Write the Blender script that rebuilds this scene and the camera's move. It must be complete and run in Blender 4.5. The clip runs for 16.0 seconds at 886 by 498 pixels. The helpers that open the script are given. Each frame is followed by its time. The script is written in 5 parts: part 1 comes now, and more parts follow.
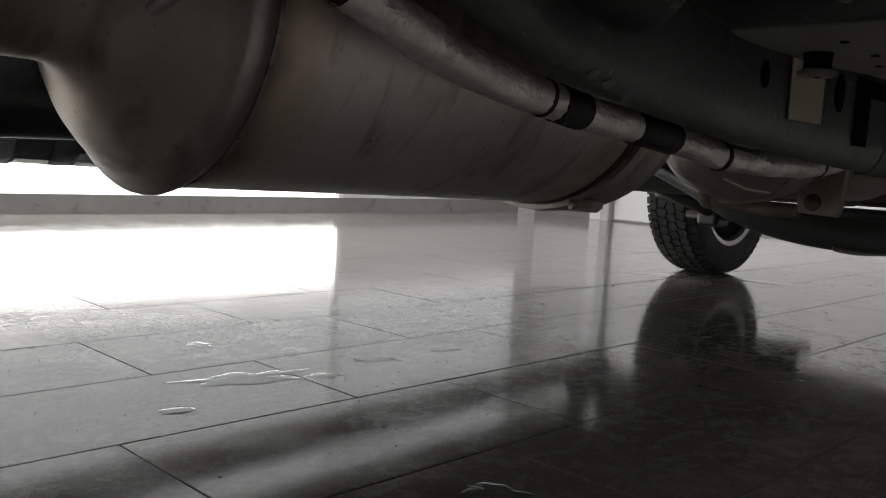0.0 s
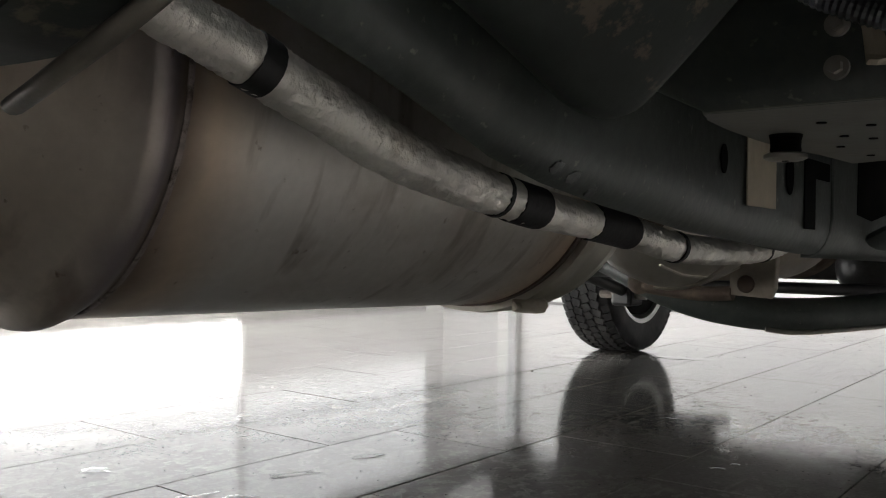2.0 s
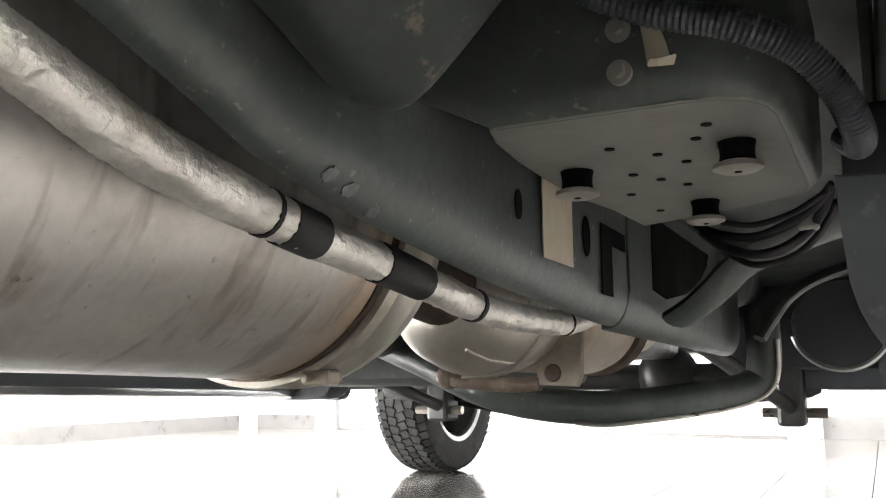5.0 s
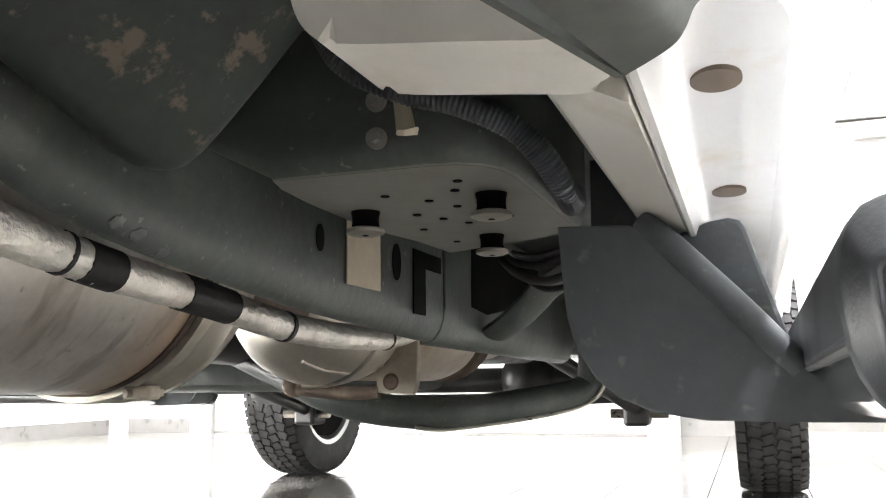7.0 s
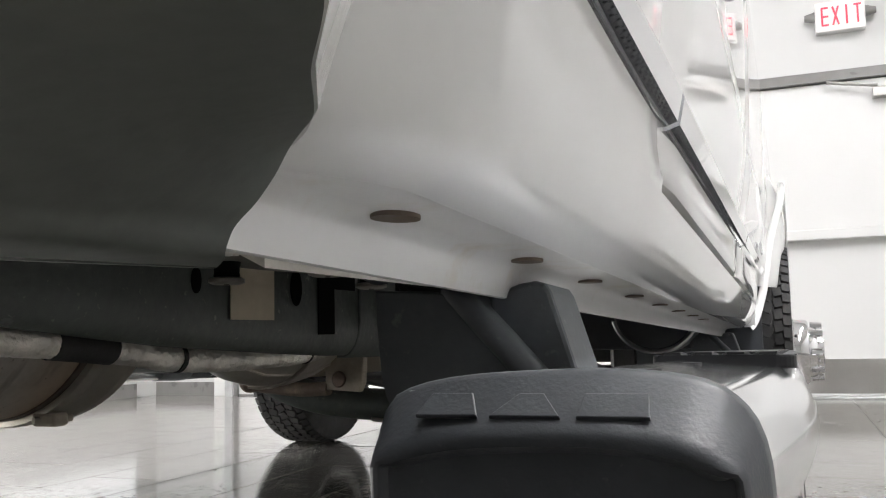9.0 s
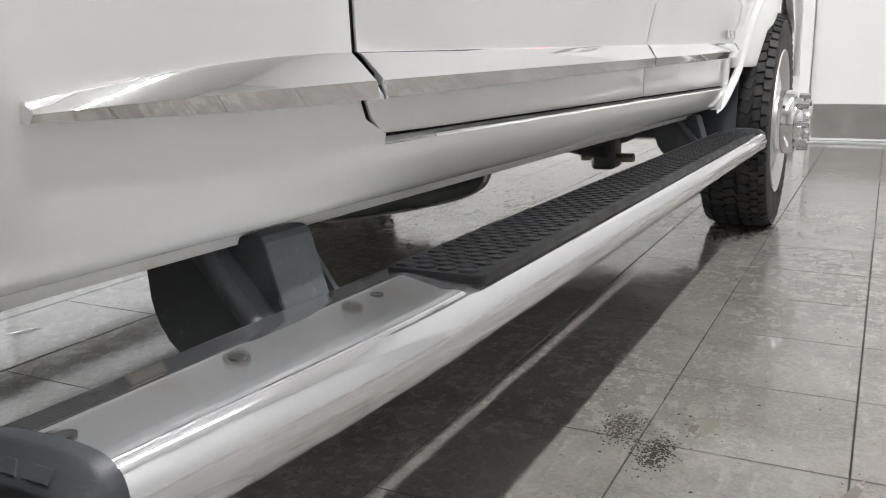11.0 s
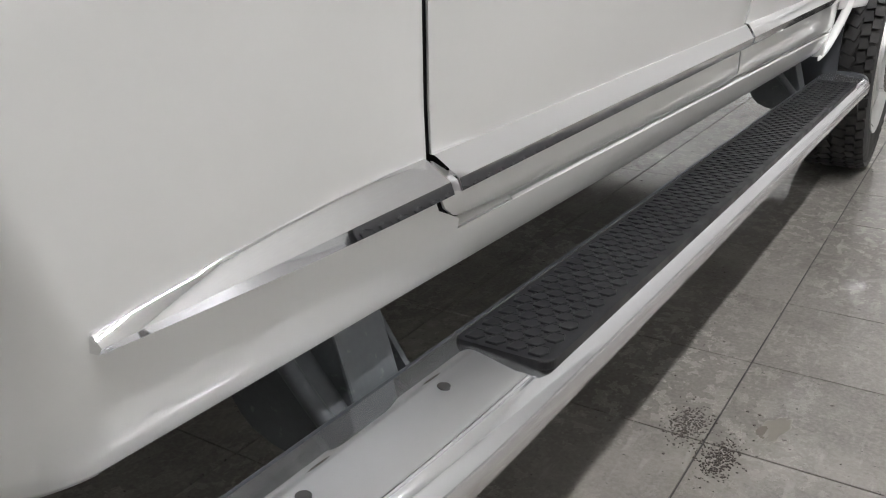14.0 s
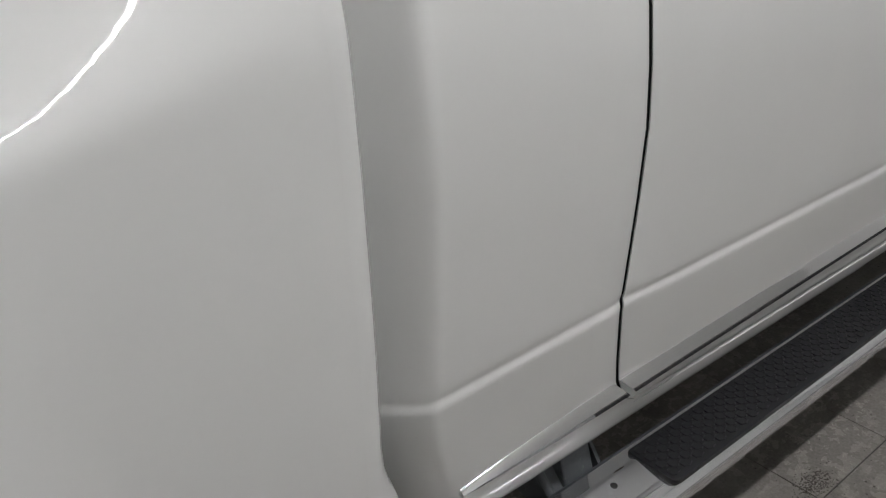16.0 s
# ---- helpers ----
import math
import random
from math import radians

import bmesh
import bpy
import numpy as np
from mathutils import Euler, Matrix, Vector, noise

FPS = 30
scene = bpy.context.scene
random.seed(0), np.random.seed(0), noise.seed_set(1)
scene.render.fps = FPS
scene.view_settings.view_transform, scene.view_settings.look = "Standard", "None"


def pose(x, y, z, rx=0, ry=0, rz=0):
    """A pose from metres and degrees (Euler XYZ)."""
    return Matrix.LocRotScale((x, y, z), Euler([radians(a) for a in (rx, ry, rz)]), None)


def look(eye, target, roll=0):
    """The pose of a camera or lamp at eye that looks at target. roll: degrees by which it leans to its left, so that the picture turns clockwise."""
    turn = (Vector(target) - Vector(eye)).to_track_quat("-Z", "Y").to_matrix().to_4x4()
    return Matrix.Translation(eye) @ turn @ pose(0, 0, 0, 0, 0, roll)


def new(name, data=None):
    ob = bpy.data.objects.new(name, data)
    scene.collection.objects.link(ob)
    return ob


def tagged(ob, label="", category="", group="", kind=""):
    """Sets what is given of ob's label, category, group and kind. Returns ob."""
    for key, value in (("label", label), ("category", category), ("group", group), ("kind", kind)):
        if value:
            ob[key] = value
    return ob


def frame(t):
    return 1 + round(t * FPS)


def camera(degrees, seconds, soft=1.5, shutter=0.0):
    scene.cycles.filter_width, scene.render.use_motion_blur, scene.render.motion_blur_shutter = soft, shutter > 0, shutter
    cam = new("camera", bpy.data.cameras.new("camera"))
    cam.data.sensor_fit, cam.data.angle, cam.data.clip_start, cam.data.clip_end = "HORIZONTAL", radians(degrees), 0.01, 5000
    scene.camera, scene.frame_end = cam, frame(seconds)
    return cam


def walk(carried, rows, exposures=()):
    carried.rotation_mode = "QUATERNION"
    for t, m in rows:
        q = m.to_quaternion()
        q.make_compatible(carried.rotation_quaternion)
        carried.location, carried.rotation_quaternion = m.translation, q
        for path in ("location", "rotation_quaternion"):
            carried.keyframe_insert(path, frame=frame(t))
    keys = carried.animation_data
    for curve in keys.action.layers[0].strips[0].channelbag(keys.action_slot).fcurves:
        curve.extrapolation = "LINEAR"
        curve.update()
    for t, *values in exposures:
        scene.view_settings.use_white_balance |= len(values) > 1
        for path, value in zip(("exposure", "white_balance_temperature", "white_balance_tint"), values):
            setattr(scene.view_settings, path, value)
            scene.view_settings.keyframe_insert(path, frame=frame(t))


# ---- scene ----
cam = camera(53.69, 16.0, soft=1.1)
PATH = [
    (0, (1.073, -1.530, 0.395), (-0.315, -0.105, 0.195), 3.3),
    (0.5, (1.045, -1.536, 0.392), (-0.271, -0.039, 0.236), 2.8),
    (1, (1.023, -1.513, 0.426), (-0.255, 0.022, 0.325), 1.6),
    (1.5, (1.007, -1.500, 0.408), (-0.257, 0.046, 0.309), 1.0),
    (2, (0.993, -1.481, 0.409), (-0.244, 0.090, 0.409), 0.8),
    (2.5, (0.983, -1.475, 0.375), (-0.203, 0.122, 0.578), 1.2),
    (3, (0.973, -1.464, 0.362), (-0.167, 0.159, 0.615), 0.8),
    (5.5, (0.986, -1.406, 0.355), (0.189, 0.403, 0.658), -0.6),
    (6, (1.007, -1.402, 0.355), (0.292, 0.442, 0.657), -0.7),
    (6.5, (1.038, -1.434, 0.361), (0.363, 0.425, 0.662), -0.7),
    (7, (1.069, -1.456, 0.366), (0.420, 0.412, 0.664), -0.8),
    (7.5, (1.105, -1.456, 0.370), (0.451, 0.410, 0.666), -0.9),
    (8, (1.140, -1.462, 0.386), (0.473, 0.401, 0.681), -1.2),
    (8.5, (1.177, -1.460, 0.410), (0.487, 0.395, 0.697), -1.2),
    (9, (1.210, -1.446, 0.428), (0.482, 0.406, 0.625), -1.3),
    (9.5, (1.263, -1.428, 0.442), (0.493, 0.418, 0.460), -1.2),
    (10, (1.333, -1.450, 0.489), (0.522, 0.371, 0.329), -1.1),
    (12.3, (1.688, -1.490, 0.702), (0.740, 0.146, 0.049), -1.2),
    (12.5, (1.679, -1.491, 0.702), (0.722, 0.135, 0.039), -1.2),
    (13, (1.656, -1.479, 0.697), (0.673, 0.129, 0.026), -0.9),
    (13.5, (1.581, -1.417, 0.721), (0.574, 0.174, 0.047), -0.7),
    (14, (1.498, -1.418, 0.787), (0.509, 0.162, 0.064), -0.3),
    (14.5, (1.489, -1.468, 0.944), (0.531, 0.096, 0.148), -0.0),
    (15, (1.566, -1.566, 1.229), (0.634, -0.025, 0.360), -0.0),
    (15.5, (1.666, -1.644, 1.321), (0.588, -0.225, 0.413), -1.4),
    (16, (1.783, -1.740, 1.402), (0.433, -0.606, 0.458), -1.1),
]
EXPOSURE = [(0.0, -0.25), (0.5, 0.08), (1.5, 0.6), (1.9, 0.65), (2.6, 1.88), (3.2, 2.5), (5.5, 2.65), (7.0, 2.6), (7.5, 2.15), (8.0, 1.65), (8.5, 1.05), (9.2, 0.65), (10.5, 0.6), (13.0, 0.9), (14.3, 0.22), (15.2, -0.1), (16.0, -0.5)]
walk(cam, [(t, look(eye, target, roll)) for t, eye, target, roll in PATH], EXPOSURE)

# ---- light ----
world = bpy.data.worlds.new("world")
scene.world = world
world.use_nodes = True
world.node_tree.nodes["Background"].inputs["Color"].default_value = (0.85, 0.82, 0.78, 1)
world.node_tree.nodes["Background"].inputs["Strength"].default_value = 0.3

# room: left wall, front wall, right wall, back wall, ceiling height
XL, XR, YF, YB, ZC = -3.62, 4.6, 4.4, -7.0, 4.3
CX = 0.19          # middle of the vehicle
AXLE = 1.70        # front axle
STRIP = 105.0       # glow of the ceiling strips
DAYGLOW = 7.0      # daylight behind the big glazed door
FILLGLOW = 0.42    # the added fill panel above it


# ---- materials ----
def material(name, color, rough=0.5, metal=0.0, spread=0.12, scale=8.0, bump=0.0, bump_scale=60.0, coat=0.0,
             rough_spread=0.1, stain=None, stain_scale=3.0, stain_low=0.5, stain_high=0.65, fine=140.0, per_piece=0.0, distance=0.002):
    """A surface with broad and fine variation of colour and gloss, stains and relief."""
    m = bpy.data.materials.new(name)
    m.use_nodes = True
    nt = m.node_tree
    bsdf = nt.nodes["Principled BSDF"]
    N, L = nt.nodes.new, nt.links.new
    co = N("ShaderNodeTexCoord").outputs["Object"]
    pos = N("ShaderNodeNewGeometry").outputs["Position"]
    broad = N("ShaderNodeTexNoise")
    broad.inputs["Scale"].default_value, broad.inputs["Detail"].default_value = scale, 5
    L(pos, broad.inputs["Vector"])
    grain = N("ShaderNodeTexNoise")
    grain.inputs["Scale"].default_value, grain.inputs["Detail"].default_value = fine, 3
    L(pos, grain.inputs["Vector"])
    both = N("ShaderNodeMath")
    both.operation = "MULTIPLY_ADD"
    both.inputs[1].default_value = 0.35
    L(grain.outputs["Fac"], both.inputs[0])
    L(broad.outputs["Fac"], both.inputs[2])
    ramp = N("ShaderNodeMapRange")
    ramp.inputs["From Min"].default_value, ramp.inputs["From Max"].default_value = 0.4, 0.95
    ramp.inputs["To Min"].default_value, ramp.inputs["To Max"].default_value = 1 - spread, 1 + spread
    L(both.outputs[0], ramp.inputs["Value"])
    tint = N("ShaderNodeMix")
    tint.data_type, tint.blend_type = "RGBA", "MULTIPLY"
    tint.inputs["Factor"].default_value = 1
    tint.inputs["A"].default_value = (*color, 1)
    value = ramp.outputs["Result"]
    if per_piece:
        info = N("ShaderNodeObjectInfo")
        each = N("ShaderNodeMapRange")
        each.inputs["To Min"].default_value, each.inputs["To Max"].default_value = 1 - per_piece, 1 + per_piece
        L(info.outputs["Random"], each.inputs["Value"])
        mul = N("ShaderNodeMath")
        mul.operation = "MULTIPLY"
        L(value, mul.inputs[0])
        L(each.outputs["Result"], mul.inputs[1])
        value = mul.outputs[0]
    L(value, tint.inputs["B"])
    result = tint.outputs["Result"]
    if stain:
        spot = N("ShaderNodeTexNoise")
        spot.inputs["Scale"].default_value, spot.inputs["Detail"].default_value = stain_scale, 8
        spot.inputs["Roughness"].default_value = 0.65
        L(pos, spot.inputs["Vector"])
        mask = N("ShaderNodeMapRange")
        mask.inputs["From Min"].default_value, mask.inputs["From Max"].default_value = stain_low, stain_high
        L(spot.outputs["Fac"], mask.inputs["Value"])
        mix = N("ShaderNodeMix")
        mix.data_type = "RGBA"
        mix.inputs["B"].default_value = (*stain, 1)
        L(mask.outputs["Result"], mix.inputs["Factor"])
        L(result, mix.inputs["A"])
        result = mix.outputs["Result"]
    L(result, bsdf.inputs["Base Color"])
    gloss = N("ShaderNodeMapRange")
    gloss.inputs["From Min"].default_value, gloss.inputs["From Max"].default_value = 0.3, 0.7
    gloss.inputs["To Min"].default_value = max(0.02, rough - rough_spread)
    gloss.inputs["To Max"].default_value = min(1, rough + rough_spread)
    L(broad.outputs["Fac"], gloss.inputs["Value"])
    L(gloss.outputs["Result"], bsdf.inputs["Roughness"])
    bsdf.inputs["Metallic"].default_value = metal
    if coat:
        bsdf.inputs["Coat Weight"].default_value = coat
        bsdf.inputs["Coat Roughness"].default_value = 0.03
        bsdf.inputs["Coat IOR"].default_value = 1.65
    if bump:
        relief = N("ShaderNodeTexNoise")
        relief.inputs["Scale"].default_value, relief.inputs["Detail"].default_value = bump_scale, 4
        L(pos, relief.inputs["Vector"])
        node = N("ShaderNodeBump")
        node.inputs["Strength"].default_value, node.inputs["Distance"].default_value = bump, distance
        L(relief.outputs["Fac"], node.inputs["Height"])
        L(node.outputs["Normal"], bsdf.inputs["Normal"])
    return m


def dusted(m, color, scale, low, high, most=0.7, run=None):
    """Thin dust over a material: fine specks, or runs where one direction is drawn out."""
    nt = m.node_tree
    N, L = nt.nodes.new, nt.links.new
    base = nt.nodes["Principled BSDF"].inputs["Base Color"]
    spread = N("ShaderNodeMapping")
    spread.inputs["Scale"].default_value = run or (1, 1, 1)
    L(N("ShaderNodeNewGeometry").outputs["Position"], spread.inputs["Vector"])
    speck = N("ShaderNodeTexNoise")
    speck.inputs["Scale"].default_value, speck.inputs["Detail"].default_value = scale, 4
    L(spread.outputs["Vector"], speck.inputs["Vector"])
    mask = N("ShaderNodeMapRange")
    mask.inputs["From Min"].default_value, mask.inputs["From Max"].default_value = low, high
    mask.inputs["To Max"].default_value = most
    L(speck.outputs["Fac"], mask.inputs["Value"])
    mix = N("ShaderNodeMix")
    mix.data_type = "RGBA"
    mix.inputs["B"].default_value = (*color, 1)
    L(mask.outputs["Result"], mix.inputs["Factor"])
    L(base.links[0].from_socket, mix.inputs["A"])
    L(mix.outputs["Result"], base)


def glow(name, color, strength):
    m = bpy.data.materials.new(name)
    m.use_nodes = True
    b = m.node_tree.nodes["Principled BSDF"]
    b.inputs["Base Color"].default_value = (*color, 1)
    b.inputs["Emission Color"].default_value = (*color, 1)
    b.inputs["Emission Strength"].default_value = strength
    return m




def tile_material():
    """Slate-look porcelain: mottled, with pale dried-water rims, faint scuffs and dark specks."""
    m = material("dark porcelain tile", (0.169, 0.158, 0.145), 0.10, spread=0.16, scale=7, bump=0.035, bump_scale=45, rough_spread=0.025,
                 stain=(0.27, 0.255, 0.23), stain_scale=2.2, stain_low=0.52, stain_high=0.8, per_piece=0.08)
    nt = m.node_tree
    N, L = nt.nodes.new, nt.links.new
    bsdf = nt.nodes["Principled BSDF"]
    result = bsdf.inputs["Base Color"].links[0].from_socket
    gloss = bsdf.inputs["Roughness"].links[0].from_socket
    pos = N("ShaderNodeNewGeometry").outputs["Position"]

    def noise(scale, detail, stretch=(1, 1, 1), rough=0.55):
        mp = N("ShaderNodeMapping")
        mp.inputs["Scale"].default_value = stretch
        L(pos, mp.inputs["Vector"])
        n = N("ShaderNodeTexNoise")
        n.inputs["Scale"].default_value, n.inputs["Detail"].default_value, n.inputs["Roughness"].default_value = scale, detail, rough
        L(mp.outputs["Vector"], n.inputs["Vector"])
        return n.outputs["Fac"]

    def fit(value, a, b, lo=0.0, hi=1.0):
        r = N("ShaderNodeMapRange")
        r.inputs["From Min"].default_value, r.inputs["From Max"].default_value = a, b
        r.inputs["To Min"].default_value, r.inputs["To Max"].default_value = lo, hi
        L(value, r.inputs["Value"])
        return r.outputs["Result"]

    def maths(op, a, b):
        k = N("ShaderNodeMath")
        k.operation = op
        for i, q in enumerate((a, b)):
            if isinstance(q, float):
                k.inputs[i].default_value = q
            else:
                L(q, k.inputs[i])
        return k.outputs[0]

    def over(under, mask, color):
        x = N("ShaderNodeMix")
        x.data_type = "RGBA"
        x.inputs["B"].default_value = (*color, 1)
        L(mask, x.inputs["Factor"])
        L(under, x.inputs["A"])
        return x.outputs["Result"]

    where = fit(noise(1.6, 3), 0.42, 0.56)
    def ring(value, level, width):
        return maths("SUBTRACT", 1.0, fit(maths("ABSOLUTE", maths("SUBTRACT", value, level), 0.0), 0.0, width))

    drops = noise(40, 6, (1, 0.8, 1), 0.6)
    large = noise(17, 5, (1, 0.8, 1), 0.6)
    lines = maths("MAXIMUM", ring(drops, 0.57, 0.012), maths("MULTIPLY", ring(large, 0.585, 0.008), 0.8))
    flake = maths("MAXIMUM", fit(drops, 0.575, 0.60), maths("MULTIPLY", fit(large, 0.59, 0.605), 0.7))
    rims = maths("MULTIPLY", lines, fit(where, 0, 1, 0.12, 0.62))
    flakes = maths("MULTIPLY", flake, fit(where, 0, 1, 0.06, 0.30))
    scuff = maths("MULTIPLY", fit(noise(1, 5, (60, 9, 1)), 0.60, 0.70), 0.28)
    speck = maths("MULTIPLY", fit(noise(75, 2), 0.69, 0.73), 0.75)
    fine = maths("MULTIPLY", fit(noise(120, 5, (1, 1, 1), 0.7), 0.42, 0.66), 0.30)
    result = over(result, fine, (0.31, 0.30, 0.275))
    pores = maths("MULTIPLY", fit(noise(55, 6, (1, 1, 1), 0.75), 0.56, 0.66), 0.35)
    result = over(result, pores, (0.085, 0.08, 0.072))
    damp = maths("MULTIPLY", fit(noise(3.4, 6, (1, 0.7, 1), 0.65), 0.54, 0.62), 0.30)
    result = over(result, damp, (0.105, 0.10, 0.09))
    result = over(result, rims, (0.46, 0.44, 0.40))
    result = over(result, flakes, (0.38, 0.365, 0.335))
    result = over(result, scuff, (0.34, 0.33, 0.31))
    result = over(result, speck, (0.05, 0.045, 0.04))
    L(result, bsdf.inputs["Base Color"])
    dull = maths("ADD", gloss, maths("MULTIPLY", maths("ADD", flakes, rims), 0.22))
    L(dull, bsdf.inputs["Roughness"])
    return m


TILE = tile_material()
GROUT = material("patchy grout", (0.03, 0.028, 0.026), 0.85, stain=(0.17, 0.158, 0.14), stain_scale=1.7, stain_low=0.56, stain_high=0.60)
WALL = material("white wall paint", (0.64, 0.64, 0.632), 0.6, spread=0.002, bump=0.03, bump_scale=200)
GREYWALL = material("grey wall paint", (0.42, 0.42, 0.41), 0.55, spread=0.05, bump=0.1, bump_scale=200)
DOORPAINT = material("white door paint", (0.78, 0.78, 0.77), 0.35, spread=0.003, rough_spread=0.01)
BASE = material("grey base tile", (0.22, 0.214, 0.207), 0.35, spread=0.1, scale=12)
GALV = material("galvanised steel", (0.55, 0.56, 0.56), 0.4, metal=0.8, spread=0.15, scale=20)
STAINLESS = material("brushed stainless steel", (0.5, 0.49, 0.47), 0.38, metal=0.9, spread=0.08)
CEIL = material("ceiling paint", (0.7, 0.7, 0.69), 0.7, spread=0.05)
WHITE = material("white car paint", (0.77, 0.775, 0.765), 0.5, spread=0.015, coat=1.0, rough_spread=0.03)
WHITE.node_tree.nodes["Principled BSDF"].inputs["Specular IOR Level"].default_value = 0.2
SILLWHITE = material("white paint with light road film", (0.76, 0.76, 0.745), 0.4, spread=0.02, coat=0.6, rough_spread=0.04, stain=(0.60, 0.53, 0.40), stain_scale=11, stain_low=0.57, stain_high=0.80)
DUSTYWHITE = material("white paint with road dust", (0.72, 0.70, 0.65), 0.4, spread=0.06, stain=(0.45, 0.38, 0.28), stain_scale=9, stain_low=0.55, stain_high=0.85)
FRAMEBLACK = material("black frame paint", (0.070, 0.082, 0.076), 0.42, spread=0.4, scale=7, bump=0.3, bump_scale=110, rough_spread=0.12,
                      stain=(0.115, 0.122, 0.112), stain_scale=13, stain_low=0.54, stain_high=0.74)
DUSTYFRAME = material("dusty black paint", (0.185, 0.185, 0.165), 0.55, spread=0.15, scale=9, bump=0.2, bump_scale=120, stain=(0.15, 0.145, 0.125), stain_scale=9, stain_low=0.5, stain_high=0.75)
PLASTIC = material("black moulded plastic", (0.047, 0.051, 0.058), 0.42, spread=0.25, scale=10, bump=0.25, bump_scale=700, stain=(0.062, 0.065, 0.068), stain_scale=14, stain_low=0.5, stain_high=0.9, distance=0.0006)
TANKBLACK = material("dirty black tank", (0.024, 0.031, 0.027), 0.55, spread=0.4, scale=9, bump=0.2, bump_scale=80,
                     stain=(0.12, 0.10, 0.072), stain_scale=13, stain_low=0.545, stain_high=0.575)
TANKBLACK.node_tree.nodes["Principled BSDF"].inputs["Specular IOR Level"].default_value = 0.4
LINER = material("dull grey-green primer", (0.108, 0.118, 0.106), 0.55, spread=0.3, scale=12, bump=0.1, bump_scale=90, stain=(0.14, 0.135, 0.11), stain_scale=6, stain_low=0.5, stain_high=0.8)


dusted(FRAMEBLACK, (0.035, 0.045, 0.040), 1.0, 0.48, 0.72, 0.5, (18, 14, 5))
dusted(FRAMEBLACK, (0.24, 0.24, 0.21), 150, 0.66, 0.74, 0.6)
dusted(LINER, (0.060, 0.070, 0.058), 9, 0.50, 0.66, 0.7)
dusted(PLASTIC, (0.12, 0.12, 0.115), 260, 0.68, 0.75, 0.4)


def heated(name, base, brown, purple, rough=0.42):
    """Aluminised steel, tinted brown and violet where welding heated it, with drips and scuffs; the rear end is
    darkened for shade.
    """
    m = material(name, base, rough, metal=0.65, spread=0.16, scale=4, bump=0.05, bump_scale=30, stain=(0.35, 0.32, 0.275), stain_scale=6, stain_low=0.5, stain_high=0.8, rough_spread=0.08)
    nt = m.node_tree
    N, L = nt.nodes.new, nt.links.new
    bsdf = nt.nodes["Principled BSDF"]
    under = bsdf.inputs["Base Color"].links[0].from_socket
    xyz = N("ShaderNodeSeparateXYZ")
    geo = N("ShaderNodeNewGeometry")
    L(geo.outputs["Position"], xyz.inputs[0])
    wav = N("ShaderNodeTexNoise")
    wav.inputs["Scale"].default_value = 9.0
    L(geo.outputs["Position"], wav.inputs["Vector"])
    shift = N("ShaderNodeMath")
    shift.operation = "MULTIPLY_ADD"
    shift.inputs[1].default_value = 0.05
    L(wav.outputs["Fac"], shift.inputs[0])
    L(xyz.outputs["Y"], shift.inputs[2])
    fit = N("ShaderNodeMapRange")
    fit.inputs["From Min"].default_value, fit.inputs["From Max"].default_value = -1.42, -0.78
    L(shift.outputs[0], fit.inputs["Value"])
    ramp = N("ShaderNodeValToRGB")
    # the first two stops also paint in the shade on the rear end
    stops = [(0.0, (0.22, 0.17, 0.13)), (0.13, (0.42, 0.34, 0.28)), (0.23, (0.80, 0.70, 0.60)), (0.298, (0.95, 0.86, 0.77)), (0.322, purple), (0.340, brown), (0.366, (0.82, 0.68, 0.55)), (0.43, (0.97, 0.95, 0.93)), (0.86, (1, 0.98, 0.95)), (0.965, (0.92, 0.72, 0.54)), (1.0, brown)]
    while len(ramp.color_ramp.elements) < len(stops):
        ramp.color_ramp.elements.new(0.5)
    for e, (p, c) in zip(ramp.color_ramp.elements, stops):
        e.position, e.color = p, (*c, 1)
    L(fit.outputs["Result"], ramp.inputs["Fac"])
    mul = N("ShaderNodeMix")
    mul.data_type, mul.blend_type = "RGBA", "MULTIPLY"
    mul.inputs["Factor"].default_value = 1.0
    L(under, mul.inputs["A"])
    L(ramp.outputs["Color"], mul.inputs["B"])
    # long dark drips, running down the shell
    tall = N("ShaderNodeMapping")
    tall.inputs["Scale"].default_value = (14, 44, 7)
    L(geo.outputs["Position"], tall.inputs["Vector"])
    drip = N("ShaderNodeTexNoise")
    drip.inputs["Scale"].default_value, drip.inputs["Detail"].default_value = 1.0, 6
    L(tall.outputs["Vector"], drip.inputs["Vector"])
    lim = N("ShaderNodeMapRange")
    lim.inputs["From Min"].default_value, lim.inputs["From Max"].default_value = 0.57, 0.68
    lim.inputs["To Max"].default_value = 0.45
    L(drip.outputs["Fac"], lim.inputs["Value"])
    wet = N("ShaderNodeMix")
    wet.data_type = "RGBA"
    wet.inputs["B"].default_value = (0.16, 0.12, 0.085, 1)
    L(lim.outputs["Result"], wet.inputs["Factor"])
    L(mul.outputs["Result"], wet.inputs["A"])
    pits = N("ShaderNodeTexNoise")
    pits.inputs["Scale"].default_value, pits.inputs["Detail"].default_value = 95.0, 4
    L(geo.outputs["Position"], pits.inputs["Vector"])
    few = N("ShaderNodeMapRange")
    few.inputs["From Min"].default_value, few.inputs["From Max"].default_value = 0.69, 0.76
    few.inputs["To Max"].default_value = 0.7
    L(pits.outputs["Fac"], few.inputs["Value"])
    spot = N("ShaderNodeMix")
    spot.data_type = "RGBA"
    spot.inputs["B"].default_value = (0.14, 0.09, 0.06, 1)
    L(few.outputs["Result"], spot.inputs["Factor"])
    L(wet.outputs["Result"], spot.inputs["A"])
    L(spot.outputs["Result"], bsdf.inputs["Base Color"])
    return m


